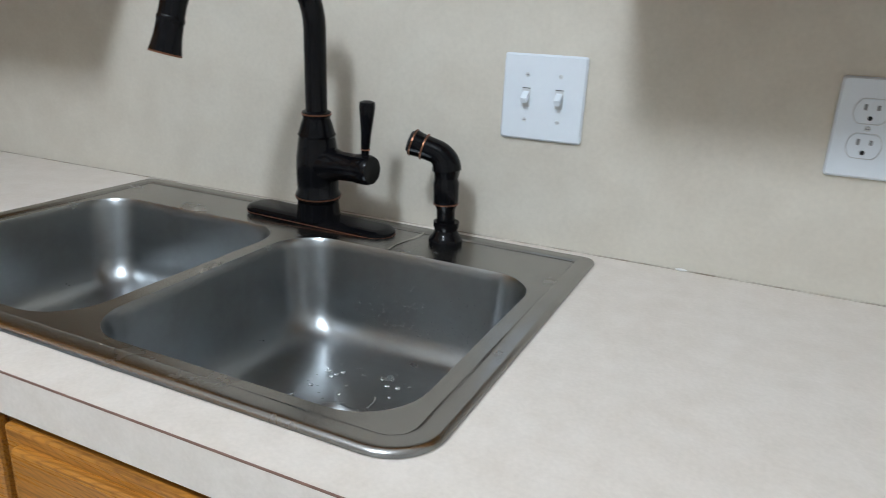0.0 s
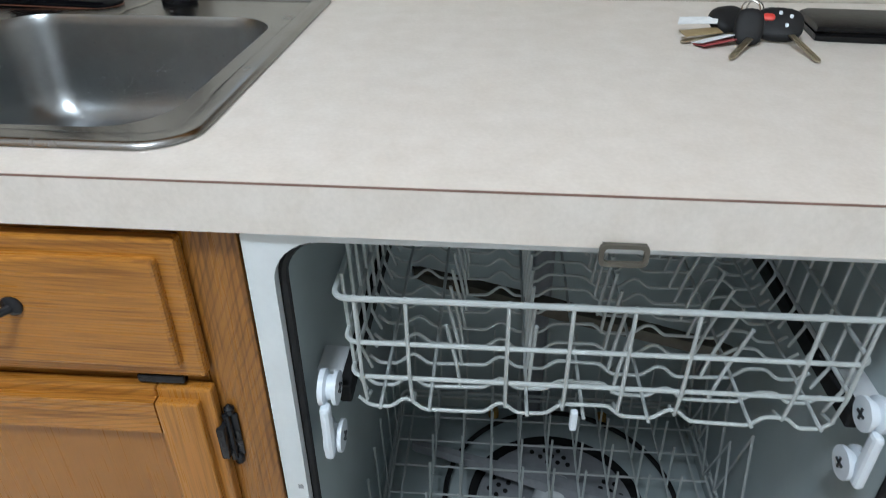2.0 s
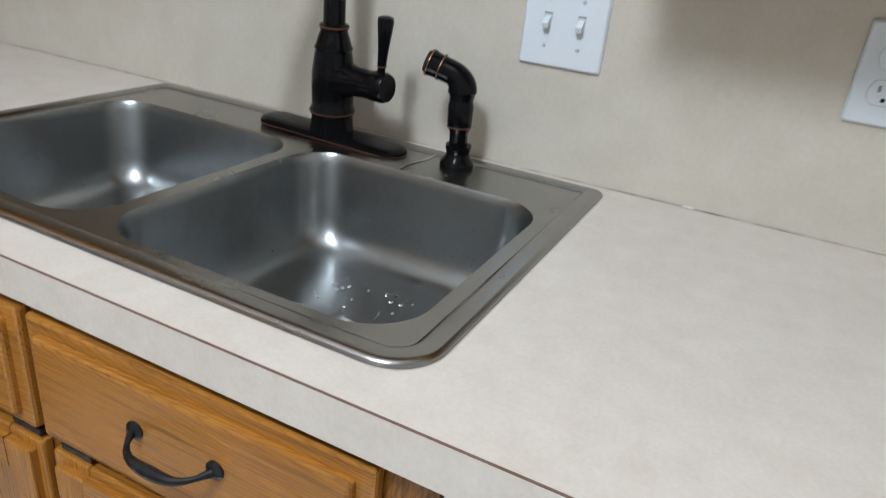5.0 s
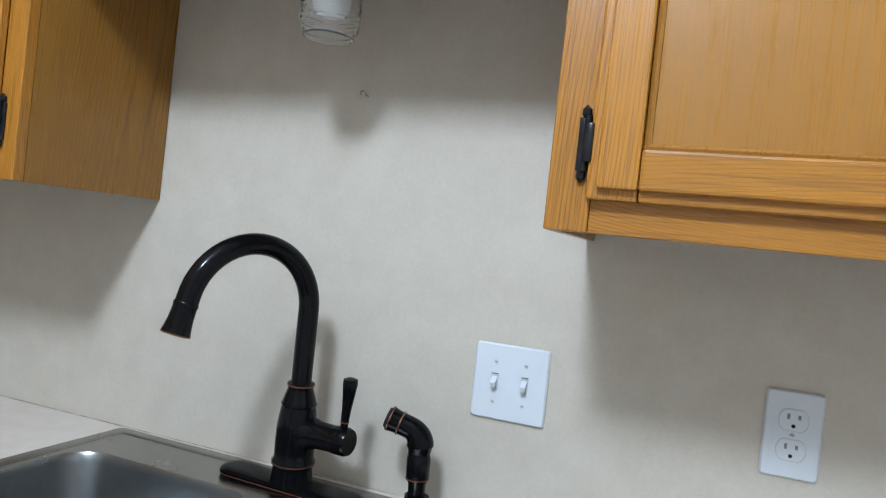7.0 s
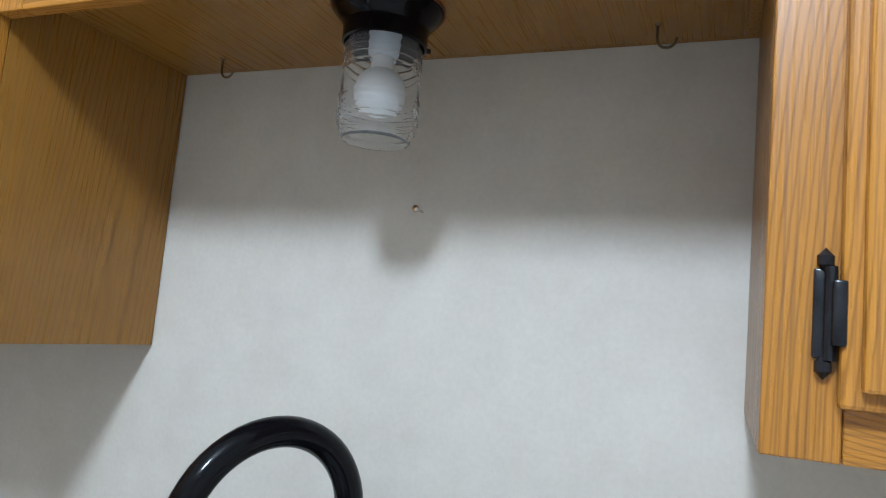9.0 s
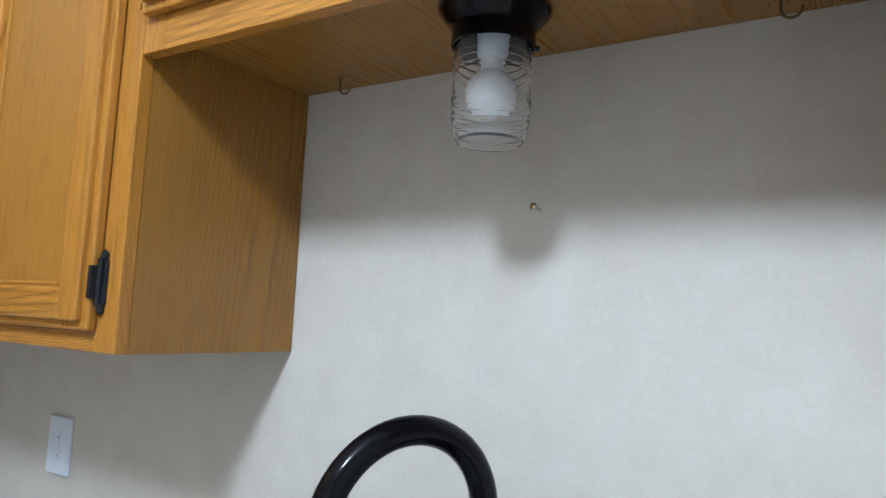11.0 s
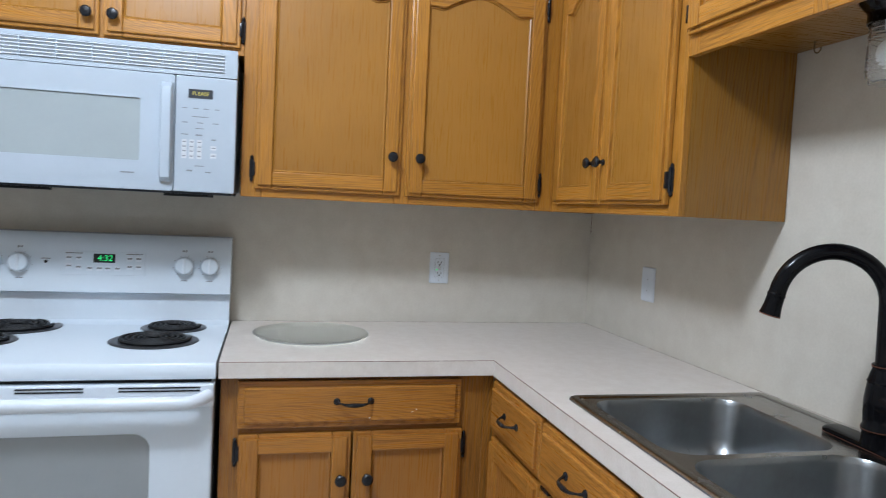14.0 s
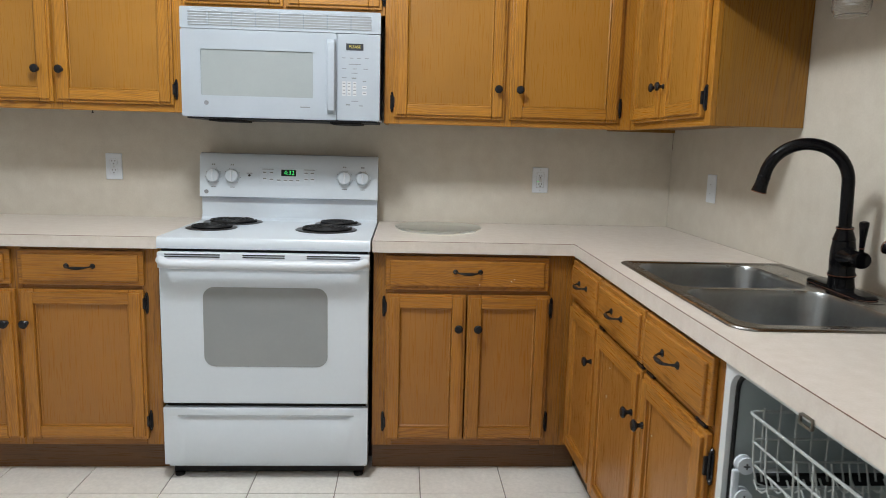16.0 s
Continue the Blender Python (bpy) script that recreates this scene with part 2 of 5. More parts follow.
def boxes(*dims, bevel=0.0):
    bm = bmesh.new()
    for d in dims:
        box(bm, *d, bevel=bevel)
    return bm


def loft(bm, loops, cap0=True, cap1=True, close=True):
    rings = [[bm.verts.new(p) for p in loop] for loop in loops]
    n = len(rings[0])
    for a, b in zip(rings, rings[1:]):
        for i in range(n if close else n - 1):
            j = (i + 1) % n
            bm.faces.new((a[i], a[j], b[j], b[i]))
    if cap0:
        bm.faces.new(rings[0])
    if cap1:
        bm.faces.new(list(reversed(rings[-1])))
    return rings


def lathe(bm, profile, m=None, seg=24, caps=True):
    """Spin (radius, height) pairs about z."""
    m = m or Matrix()
    loops = [[m @ Vector((max(r, 1e-4) * math.cos(a), max(r, 1e-4) * math.sin(a), h)) for a in (2 * math.pi * i / seg for i in range(seg))] for r, h in profile]
    loft(bm, loops, caps, caps)
    return bm


def tube(bm, pts, radius, sides=8, caps=True):
    """A rod along points; radius: one number or one a point."""
    pts = [Vector(p) for p in pts]
    radii = radius if isinstance(radius, (list, tuple)) else [radius] * len(pts)
    up, loops = Vector((0.13, 0.21, 0.97)), []
    for i, p in enumerate(pts):
        d = (pts[min(i + 1, len(pts) - 1)] - pts[max(i - 1, 0)]).normalized()
        side = d.cross(up)
        if side.length < 0.05:
            side = d.cross(Vector((1, 0.2, 0)))
        side.normalize()
        up = side.cross(d).normalized()
        loops.append([p + radii[i] * (math.cos(a) * side + math.sin(a) * up) for a in (2 * math.pi * k / sides for k in range(sides))])
    loft(bm, loops, caps, caps)
    return bm


def rod(pts, radius, sides=8):
    return tube(bmesh.new(), pts, radius, sides)


def rounded(x0, x1, y0, y1, r, z, seg=6):
    """A rounded rectangle in a level plane, anticlockwise."""
    out = []
    for cx, cy, a0 in ((x1 - r, y1 - r, 0), (x0 + r, y1 - r, 90), (x0 + r, y0 + r, 180), (x1 - r, y0 + r, 270)):
        out += [Vector((cx + r * math.cos(radians(a0 + 90 * i / seg)), cy + r * math.sin(radians(a0 + 90 * i / seg)), z)) for i in range(seg + 1)]
    return out


def sheet(bm, loops, depth, way=(0, 0, -1)):
    """A flat plate with holes: the first loop is its rim, the others holes; thickened along way."""
    edges = []
    for loop in loops:
        vs = [bm.verts.new(p) for p in loop]
        edges += [bm.edges.new((vs[i], vs[(i + 1) % len(vs)])) for i in range(len(vs))]
    res = bmesh.ops.triangle_fill(bm, use_beauty=True, use_dissolve=False, edges=edges)
    faces = [g for g in res["geom"] if isinstance(g, bmesh.types.BMFace)]
    if depth:
        ext = bmesh.ops.extrude_face_region(bm, geom=faces)
        bmesh.ops.translate(bm, verts=[g for g in ext["geom"] if isinstance(g, bmesh.types.BMVert)], vec=Vector(way) * depth)
        # keep the first faces as the other side
    return bm


def upright(loop, y):
    """Turn a level loop (x, y) into one that stands in the xz plane at depth y."""
    return [Vector((p.x, y, p.y)) for p in loop]


def lettering(text, size, mat, parent, m, name="lettering", label=""):
    cu = bpy.data.curves.new("text", "FONT")
    cu.body, cu.size, cu.align_x, cu.align_y, cu.extrude = text, size, "CENTER", "CENTER", 0.0004
    tmp = new("text", cu)
    bpy.context.view_layer.update()
    me = bpy.data.meshes.new_from_object(tmp)
    bpy.data.objects.remove(tmp)
    me.materials.clear()
    me.materials.append(mat)
    ob = new(name, me)
    ob.parent, ob.matrix_local = parent, m
    return tagged(ob, label)


# ---- the room ----
ROOM_X, ROOM_Y, CEIL_Z = 4.489, -4.2525, 2.82
solid("wall_north", boxes((-0.12, ROOM_X + 0.12, 0, 0.12, -0.1, CEIL_Z + 0.1)), WALL, "beige mottled vinyl wallpaper wall behind the sink", "wall", "structure")
solid("wall_west", boxes((-0.12, 0, ROOM_Y, -0.001, -0.1, CEIL_Z + 0.1)), WALL, "beige mottled vinyl wallpaper wall behind the stove", "wall", "structure")
# east and south walls are never in view: added to close the room, pale for fill
solid("wall_east", boxes((ROOM_X, ROOM_X + 0.12, ROOM_Y, -0.001, -0.1, CEIL_Z + 0.1)), ROOM, "plain off-white wall, unseen, added to close the room and bounce light", "wall", "structure")
solid("wall_south", boxes((-0.12, ROOM_X + 0.12, ROOM_Y - 0.12, ROOM_Y - 0.001, -0.1, CEIL_Z + 0.1)), ROOM, "plain off-white wall, unseen, added to close the room and bounce light", "wall", "structure")
solid("ceiling", boxes((0.001, ROOM_X - 0.001, ROOM_Y + 0.001, -0.001, CEIL_Z, CEIL_Z + 0.08)), CEIL, "flat white painted ceiling over the kitchen", "ceiling", "structure")
floor = solid("floor", boxes((0.001, ROOM_X - 0.001, ROOM_Y + 0.001, -0.001, -0.08, -0.004)), GROUT, "off-white square ceramic floor tiles with grey grout", "floor", "structure")
solid("corner_trim", boxes((0.0004, 0.0016, -0.0016, -0.0004, 1.265, 1.34)), SEAM, "thin dark strip in the corner of the walls", "trim", "structure")

solid("caulk_line", boxes((0.003, 3.05, -0.0035, -0.0008, 0.9142, 0.9153)), CAULK, "thin uneven caulk line where worktop meets wall", "trim", "structure")
solid("caulk_line", boxes((0.0008, 0.0035, -1.32, -0.004, 0.9142, 0.9153)), CAULK, "thin uneven caulk line where worktop meets wall", "trim", "structure")

# ---- ceiling light above the middle of the kitchen ----
# the lamp burns just below its shallow diffuser
cl = thing("ceiling_light", "round white ceiling light over the kitchen floor", "ceiling light", pose(LAMP_X, LAMP_Y, CEIL_Z))
part("base_plate", lathe(bmesh.new(), [(0.0, -0.002), (0.18, -0.002), (0.18, -0.03), (0.165, -0.045), (0.0, -0.045)], seg=32), PLASTIC, cl, smooth=True)
part("diffuser", lathe(bmesh.new(), [(0.16, -0.046), (0.16, -0.06), (0.15, -0.085), (0.0, -0.088)], seg=32), DOME, cl, "glowing white diffuser", smooth=True)


# ---- cabinets ----
def hinge(parent, x, y, z, side):
    """A black surface hinge with finials; side +1: the door lies towards +x."""
    bm = boxes((x - 0.0065, x + 0.0065, y - 0.0035, y, z - 0.028, z + 0.028), (x + (0.003 if side > 0 else -0.011), x + (0.011 if side > 0 else -0.003), y - 0.017, y - 0.002, z - 0.020, z + 0.020), bevel=0.0015)
    lathe(bm, [(0.0, -0.03), (0.0038, -0.029), (0.0038, 0.029), (0.0, 0.03)], pose(x + side * 0.003, y - 0.006, z), 10)
    for s in (-1, 1):
        lathe(bm, [(0.0, -0.008), (0.005, -0.003), (0.005, 0.003), (0.0, 0.008)], pose(x, y - 0.003, z + s * 0.033), 8)
    return part("hinge", bm, HARDWARE, parent, "black iron hinge", smooth=True)


def knob(parent, x, y, z):
    bm = lathe(bmesh.new(), [(0.0, 0.0), (0.009, 0.0), (0.009, 0.003), (0.0055, 0.006), (0.0055, 0.013), (0.011, 0.017), (0.0155, 0.021), (0.0158, 0.025), (0.012, 0.029), (0.0, 0.0305)], pose(x, y, z, 90), 20)
    return part("knob", bm, HARDWARE, parent, "round black knob", smooth=True)


def pull(parent, x, y, z):
    """An arched drawer pull, 0.1 m wide, with copper-worn feet."""
    pts, rad = [], []
    for i in range(15):
        u = i / 14 * 2 - 1
        pts.append((x + u * 0.046, y - 0.004 - 0.024 * (1 - u ** 4), z + 0.004 - 0.004 * (1 - u * u)))
        rad.append(0.0042 + 0.0018 * math.cos(u * math.pi) + 0.002 * (abs(u) > 0.95))
    bm = rod(pts, rad, 10)
    for s in (-1, 1):
        lathe(bm, [(0.0, 0.0), (0.0095, 0.0), (0.0095, 0.002), (0.006, 0.005), (0.0, 0.006)], pose(x + s * 0.046, y, z + 0.004, 90), 14)
    return part("pull", bm, HARDWARE, parent, "arched black drawer pull", smooth=True)


def arch(u, rise):
    """The lower line of a cathedral rail, u from -1 to 1."""
    a = abs(u)
    if a > 0.86:
        return 0.0
    s = 1 - a / 0.86
    return rise * (s * s * (3 - 2 * s)) - 0.006 * math.sin(math.pi * min(1, (0.86 - a) / 0.3)) * (a > 0.56)


def door(parent, x0, x1, z0, z1, y, rise=0.0, knob_at=None, hinges=(), hinge_side=-1, stile=0.052):
    """A framed oak door whose back lies at y and which faces -y."""
    lip, t1, t2 = 0.011, 0.014, 0.023
    d = part("door", boxes((x0 + stile - 0.006, x1 - stile + 0.006, y - 0.009, y, z0 + stile - 0.006, z1 - 0.05)), OAK_P, parent, "framed honey oak door")
    for a, b, la, lb in ((x0, x0 + stile, lip, 0), (x1 - stile, x1, 0, lip)):
        bm = boxes((a, b, y - t1, y - 0.0005, z0, z1), bevel=0.003)
        box(bm, a + la, b - lb, y - t2, y - 0.002, z0 + lip, z1 - lip, bevel=0.0025)
        part("stile", bm, OAK_V, d)
    xa, xb = x0 + stile + 0.0004, x1 - stile - 0.0004
    bm = boxes((xa, xb, y - t1, y - 0.0005, z0, z0 + stile - 0.004), bevel=0.003)
    box(bm, xa, xb, y - t2 + 0.0004, y - 0.002, z0 + lip, z0 + stile, bevel=0.0035)
    part("rail", bm, OAK_H, d)
    n = 28 if rise else 1
    zs = z1 - stile - rise
    low = [(xa + (xb - xa) * i / n, zs + (arch(2 * i / n - 1, rise) if rise else 0)) for i in range(n + 1)]
    bm = boxes((xa, xb, y - t1, y - 0.0005, z1 - lip - 0.004, z1), bevel=0.003)
    for ya, yb, off in ((y - t2 + 0.0004, y - t2 + 0.0034, 0.003), (y - t2 + 0.0034, y - 0.002, 0.0)):
        front = [(px, ya, pz + off) for px, pz in low] + [(xb, ya, z1 - lip), (xa, ya, z1 - lip)]
        back = [(px, yb, pz) for px, pz in low] + [(xb, yb, z1 - lip), (xa, yb, z1 - lip)]
        loft(bm, [front, back])
    part("rail", bm, OAK_H, d)
    # small bead round the sunk panel
    bm = bmesh.new()
    for px in (xa + 0.004, xb - 0.004):
        tube(bm, [(px, y - 0.010, z0 + stile), (px, y - 0.010, zs)], 0.004, 6)
    tube(bm, [(xa, y - 0.010, z0 + stile + 0.003), (xb, y - 0.010, z0 + stile + 0.003)], 0.004, 6)
    tube(bm, [(px, y - 0.010, pz - 0.002) for px, pz in low], 0.004, 6)
    part("bead", bm, OAK_P, d, smooth=True)
    if knob_at:
        knob(d, knob_at[0], y - t2, knob_at[1])
    for hz in hinges:
        hx = x0 - 0.008 if hinge_side < 0 else x1 + 0.008
        hinge(d, hx, y - 0.0005, hz, -hinge_side)
    return d


def drawer(parent, x0, x1, z0, z1, y, with_pull=True):
    bm = boxes((x0, x1, y - 0.015, y - 0.0005, z0, z1), bevel=0.004)
    box(bm, x0 + 0.017, x1 - 0.017, y - 0.024, y - 0.002, z0 + 0.016, z1 - 0.016, bevel=0.004)
    d = part("drawer_front", bm, OAK_H, parent, "slab oak drawer front")
    if with_pull:
        pull(d, (x0 + x1) / 2, y - 0.024, (z0 + z1) / 2 + 0.004)
    return d


def case(parent, x0, x1, z0, z1, depth, stiles=(), rails=(), open_bottom=0.0, w=0.04, topped=True, frame_oak=None):
    """A cabinet box of panels with a face frame at y = -depth (frame front)."""
    f = 0.019
    upright_oak, level_oak = frame_oak or (OAK_V, OAK_H)
    bz = z0 + open_bottom
    zs = bz if open_bottom > 0.03 else z0
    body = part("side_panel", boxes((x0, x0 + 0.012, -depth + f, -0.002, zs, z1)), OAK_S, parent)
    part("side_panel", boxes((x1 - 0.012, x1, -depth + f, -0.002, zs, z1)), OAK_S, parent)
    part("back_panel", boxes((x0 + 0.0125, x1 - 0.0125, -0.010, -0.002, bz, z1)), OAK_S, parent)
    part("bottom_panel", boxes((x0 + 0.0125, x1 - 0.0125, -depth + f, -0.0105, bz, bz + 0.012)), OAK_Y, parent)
    if topped:
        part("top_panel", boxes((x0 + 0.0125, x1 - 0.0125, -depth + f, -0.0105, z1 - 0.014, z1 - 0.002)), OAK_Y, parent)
    for a, b in ((x0, x0 + w), (x1 - w, x1), *stiles):
        part("frame_stile", boxes((a, b, -depth, -depth + f - 0.0005, z0, z1), bevel=0.0015), upright_oak, parent)
    edges = [x0 + w] + [v for s in sorted(stiles) for v in s] + [x1 - w]
    for lo, hi in zip(edges[::2], edges[1::2]):
        for a, b in rails:
            part("frame_rail", boxes((lo + 0.0004, hi - 0.0004, -depth + 0.0004, -depth + f - 0.0005, a, b), bevel=0.0015), level_oak, parent)
    return body


UP0, UP1, UD = 1.342, 2.118, 0.295
DZ0, DZ1 = 1.368, 2.062


def crown(parent, x0, x1, depth, z):
    bm = bmesh.new()
    prof = [(-depth - 0.001, z - 0.02), (-depth - 0.012, z - 0.014), (-depth - 0.014, z + 0.004), (-depth - 0.024, z + 0.012), (-depth - 0.026, z + 0.02), (-depth, z + 0.02)]
    loft(bm, [[(x, y, zz) for y, zz in prof] for x in (x0, x1)])
    return part("crown_moulding", bm, OAK_H, parent)


# above the counter left of the stove (local x = world y + 3.05)
c = thing("wall_cabinet", "honey oak wall cabinet with two framed doors and black knobs", "cabinet", pose(0, -3.05, 0, 0, 0, 90))
case(c, 0, 0.966, UP0 + 0.02, UP1, UD, rails=((UP0 + 0.02, DZ0 + 0.03), (DZ1 - 0.01, UP1)), open_bottom=0.012, stiles=((0.455, 0.50),))
door(c, 0.02, 0.472, DZ0 + 0.022, DZ1, -UD, 0.045, (0.421, 1.512), (1.45, 1.98), -1)
door(c, 0.483, 0.930, DZ0 + 0.022, DZ1, -UD, 0.045, (0.511, 1.512), (1.45, 1.98), 1)
crown(c, 0, 0.966, UD, UP1)
# above the microwave
c = thing("wall_cabinet", "short honey oak cabinet above the microwave with two doors", "cabinet", pose(0, -2.083, 0, 0, 0, 90))
case(c, 0, 0.782, 1.757, UP1, UD, rails=((1.757, 1.79), (DZ1 - 0.01, UP1)), stiles=((0.375, 0.41),))
door(c, 0.014, 0.388, 1.776, DZ1, -UD, 0.03, (0.36, 1.83), (1.83,), -1)
door(c, 0.398, 0.770, 1.776, DZ1, -UD, 0.03, (0.428, 1.83), (1.83,), 1)
crown(c, 0, 0.782, UD, UP1)
# right of the microwave to the corner
c = thing("wall_cabinet", "tall honey oak wall cabinet with two arched-panel doors beside the microwave", "cabinet", pose(0, -1.300, 0, 0, 0, 90))
case(c, 0, 1.0045, UP0, UP1, UD, rails=((UP0, DZ0 + 0.03), (DZ1 - 0.01, UP1)), open_bottom=0.012, stiles=((0.468, 0.514),), w=0.06)
door(c, 0.038, 0.482, DZ0, DZ1, -UD, 0.045, (0.452, 1.486), (1.427, 2.0), -1)
door(c, 0.500, 0.948, DZ0, DZ1, -UD, 0.045, (0.538, 1.486), (1.427, 2.0), 1)
crown(c, 0, 0.998, UD, UP1)
# corner cabinet on the sink wall
c = thing("wall_cabinet", "honey oak corner wall cabinet with two narrow arched doors", "cabinet", pose(0.300, 0, 0))
case(c, -0.29, 0.741, UP0, UP1, UD, rails=((UP0, DZ0 + 0.03), (DZ1 - 0.01, UP1)), open_bottom=0.012, stiles=((-0.0045, 0.04), (0.345, 0.39)))
door(c, 0.036, 0.364, DZ0, DZ1, -UD, 0.045, (0.335, 1.484), (), -1)
door(c, 0.371, 0.703, DZ0, DZ1, -UD, 0.045, (0.398, 1.484), (1.427, 2.0), 1)
crown(c, -0.0, 0.741, UD, UP1)
# bridge cabinet over the sink
c = thing("bridge_cabinet", "short honey oak cabinet bridging the space above the sink", "cabinet", pose(1.0415, 0, 0))
case(c, 0, 0.785, 1.708, UP1, UD, rails=((1.708, 1.77), (DZ1 - 0.01, UP1)), stiles=((0.375, 0.41),), open_bottom=0.037)
door(c, 0.010, 0.384, 1.752, DZ1, -UD, 0.03, (0.355, 1.83), (1.80,), -1)
door(c, 0.390, 0.775, 1.752, DZ1, -UD, 0.03, (0.42, 1.83), (1.80,), 1)
crown(c, 0, 0.785, UD, UP1)
# right of the sink
c = thing("wall_cabinet", "honey oak wall cabinet with bold grain above the keys", "cabinet", pose(1.827, 0, 0))
case(c, 0, 0.914, UP0 + 0.004, UP1, UD, rails=((UP0 + 0.004, DZ0 + 0.04), (DZ1 - 0.01, UP1)), open_bottom=0.012, w=0.046)
door(c, 0.042, 0.452, DZ0 + 0.012, DZ1, -UD, 0.045, (0.42, 1.49), (1.437, 2.0), -1)
door(c, 0.460, 0.874, DZ0 + 0.012, DZ1, -UD, 0.045, (0.49, 1.49), (1.437, 2.0), 1)
crown(c, 0, 0.914, UD, UP1)

# base cabinets, of a redder, somewhat darker oak; darker again on the face frames
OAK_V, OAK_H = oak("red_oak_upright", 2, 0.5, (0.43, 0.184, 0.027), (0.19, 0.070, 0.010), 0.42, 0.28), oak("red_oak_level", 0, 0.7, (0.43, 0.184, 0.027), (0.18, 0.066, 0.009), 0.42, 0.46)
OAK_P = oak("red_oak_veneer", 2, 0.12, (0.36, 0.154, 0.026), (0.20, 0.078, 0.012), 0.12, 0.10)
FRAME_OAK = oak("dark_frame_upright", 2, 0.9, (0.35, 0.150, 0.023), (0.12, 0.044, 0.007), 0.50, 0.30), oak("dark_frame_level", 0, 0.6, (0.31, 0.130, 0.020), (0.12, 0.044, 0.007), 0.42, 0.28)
# toe boards: the shade under the cabinets is put into this oak's colour
TOE = oak("shaded_toe_board", 0, 0.3, (0.14, 0.060, 0.014), (0.06, 0.024, 0.006), 0.2)
BD, B0, B1 = 0.600, 0.118, 0.874


def base(name, label, m, width, fronts, stiles=(), w=0.045, BD=0.600, split=0.722):
    """A base cabinet; split: the height of the line between drawers and doors."""
    b = thing(name, label, "cabinet", m)
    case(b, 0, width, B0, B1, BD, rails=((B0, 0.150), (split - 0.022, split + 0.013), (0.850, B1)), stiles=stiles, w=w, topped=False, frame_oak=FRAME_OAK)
    part("toe_kick", boxes((0.0, width, -BD + 0.062, -BD + 0.076, 0.0, B0 - 0.001)), TOE, b, "oak toe board with its shade in the colour")
    for a in fronts:
        kind, x0, x1, *more = a
        if kind == "drawer":
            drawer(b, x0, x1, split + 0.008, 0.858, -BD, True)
        else:
            kx, side = more
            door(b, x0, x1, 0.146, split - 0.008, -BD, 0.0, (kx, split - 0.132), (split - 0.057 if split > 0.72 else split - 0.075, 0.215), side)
    return b


base("base_cabinet", "honey oak base cabinet with two doors and two drawers", pose(0, -3.11, 0, 0, 0, 90), 1.010,
     [("drawer", 0.050, 0.495), ("drawer", 0.522, 0.962), ("door", 0.045, 0.505, 0.475, -1), ("door", 0.519, 0.958, 0.545, 1)], ((0.480, 0.530),), w=0.062)
b2 = base("base_cabinet", "honey oak base cabinet with one wide drawer over two doors", pose(0, -1.322, 0, 0, 0, 90), 0.722,
     [("drawer", 0.044, 0.652), ("door", 0.048, 0.346, 0.318, -1), ("door", 0.351, 0.660, 0.390, 1)], w=0.075)
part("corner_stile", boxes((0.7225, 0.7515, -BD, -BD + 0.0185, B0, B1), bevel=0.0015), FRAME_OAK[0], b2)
part("toe_kick", boxes((0.7225, 0.80, -BD + 0.062, -BD + 0.076, 0.0, B0 - 0.001)), TOE, b2, "oak toe board with its shade in the colour")
base("base_cabinet", "narrow honey oak base cabinet with one drawer and one door", pose(0.602, 0, 0), 0.406,
     [("drawer", 0.036, 0.393), ("door", 0.036, 0.393, 0.365, -1)], BD=0.570, split=0.706)
base("sink_cabinet", "honey oak sink cabinet with two drawer fronts over two doors", pose(1.0085, 0, 0), 0.8635,
     [("drawer", 0.012, 0.419), ("drawer", 0.431, 0.818), ("door", 0.010, 0.422, 0.393, -1), ("door", 0.438, 0.818, 0.480, 1)], ((0.414, 0.446),), w=0.05, BD=0.577, split=0.706)
for x, z, h in ((1.131, 0.516, 0.004), (1.150, 0.612, 0.002), (1.192, 0.470, 0.003), (1.520, 0.560, 0.002)):
    part("paint_fleck", boxes((x - 1.0085 - 0.0014, x - 1.0085 + 0.0014, -0.5872, -0.5855, z - h, z + h), bevel=0.0004), CEIL, bpy.data.objects["sink_cabinet"], "small white paint fleck")
for y, z in ((-0.812, 0.769), (-0.800, 0.776), (-0.93, 0.755)):
    part("paint_fleck", boxes((y + 1.322 - 0.002, y + 1.322 + 0.002, -0.6250, -0.6235, z - 0.0014, z + 0.0014), bevel=0.0004), CEIL, b2, "small white paint fleck")
for owner in [o for o in bpy.data.objects if o.name.startswith("sink_cabinet")]:
    for x in (0.030, 0.395, 0.470, 0.772):
        part("door_catch", boxes((x - 0.022, x + 0.022, -0.588, -0.578, 0.7005, 0.7105), bevel=0.002), HARDWARE, owner, "black door catch")
base("base_cabinet", "honey oak base cabinet beside the dishwasher", pose(2.496, 0, 0), 0.56,
     [("drawer", 0.03, 0.53), ("door", 0.03, 0.278, 0.25, -1), ("door", 0.284, 0.53, 0.31, 1)], BD=0.586)

# ---- worktops ----
CT, CX, CY, TH = 0.914, 0.635, 0.603, 0.043


def taper(bm):
    """The sink run's front was cut a little askew: 10 mm a metre."""
    for v in bm.verts:
        if -0.63 < v.co.y < -0.58:
            v.co.y += 0.010 * (2.35 - v.co.x)
    return bm


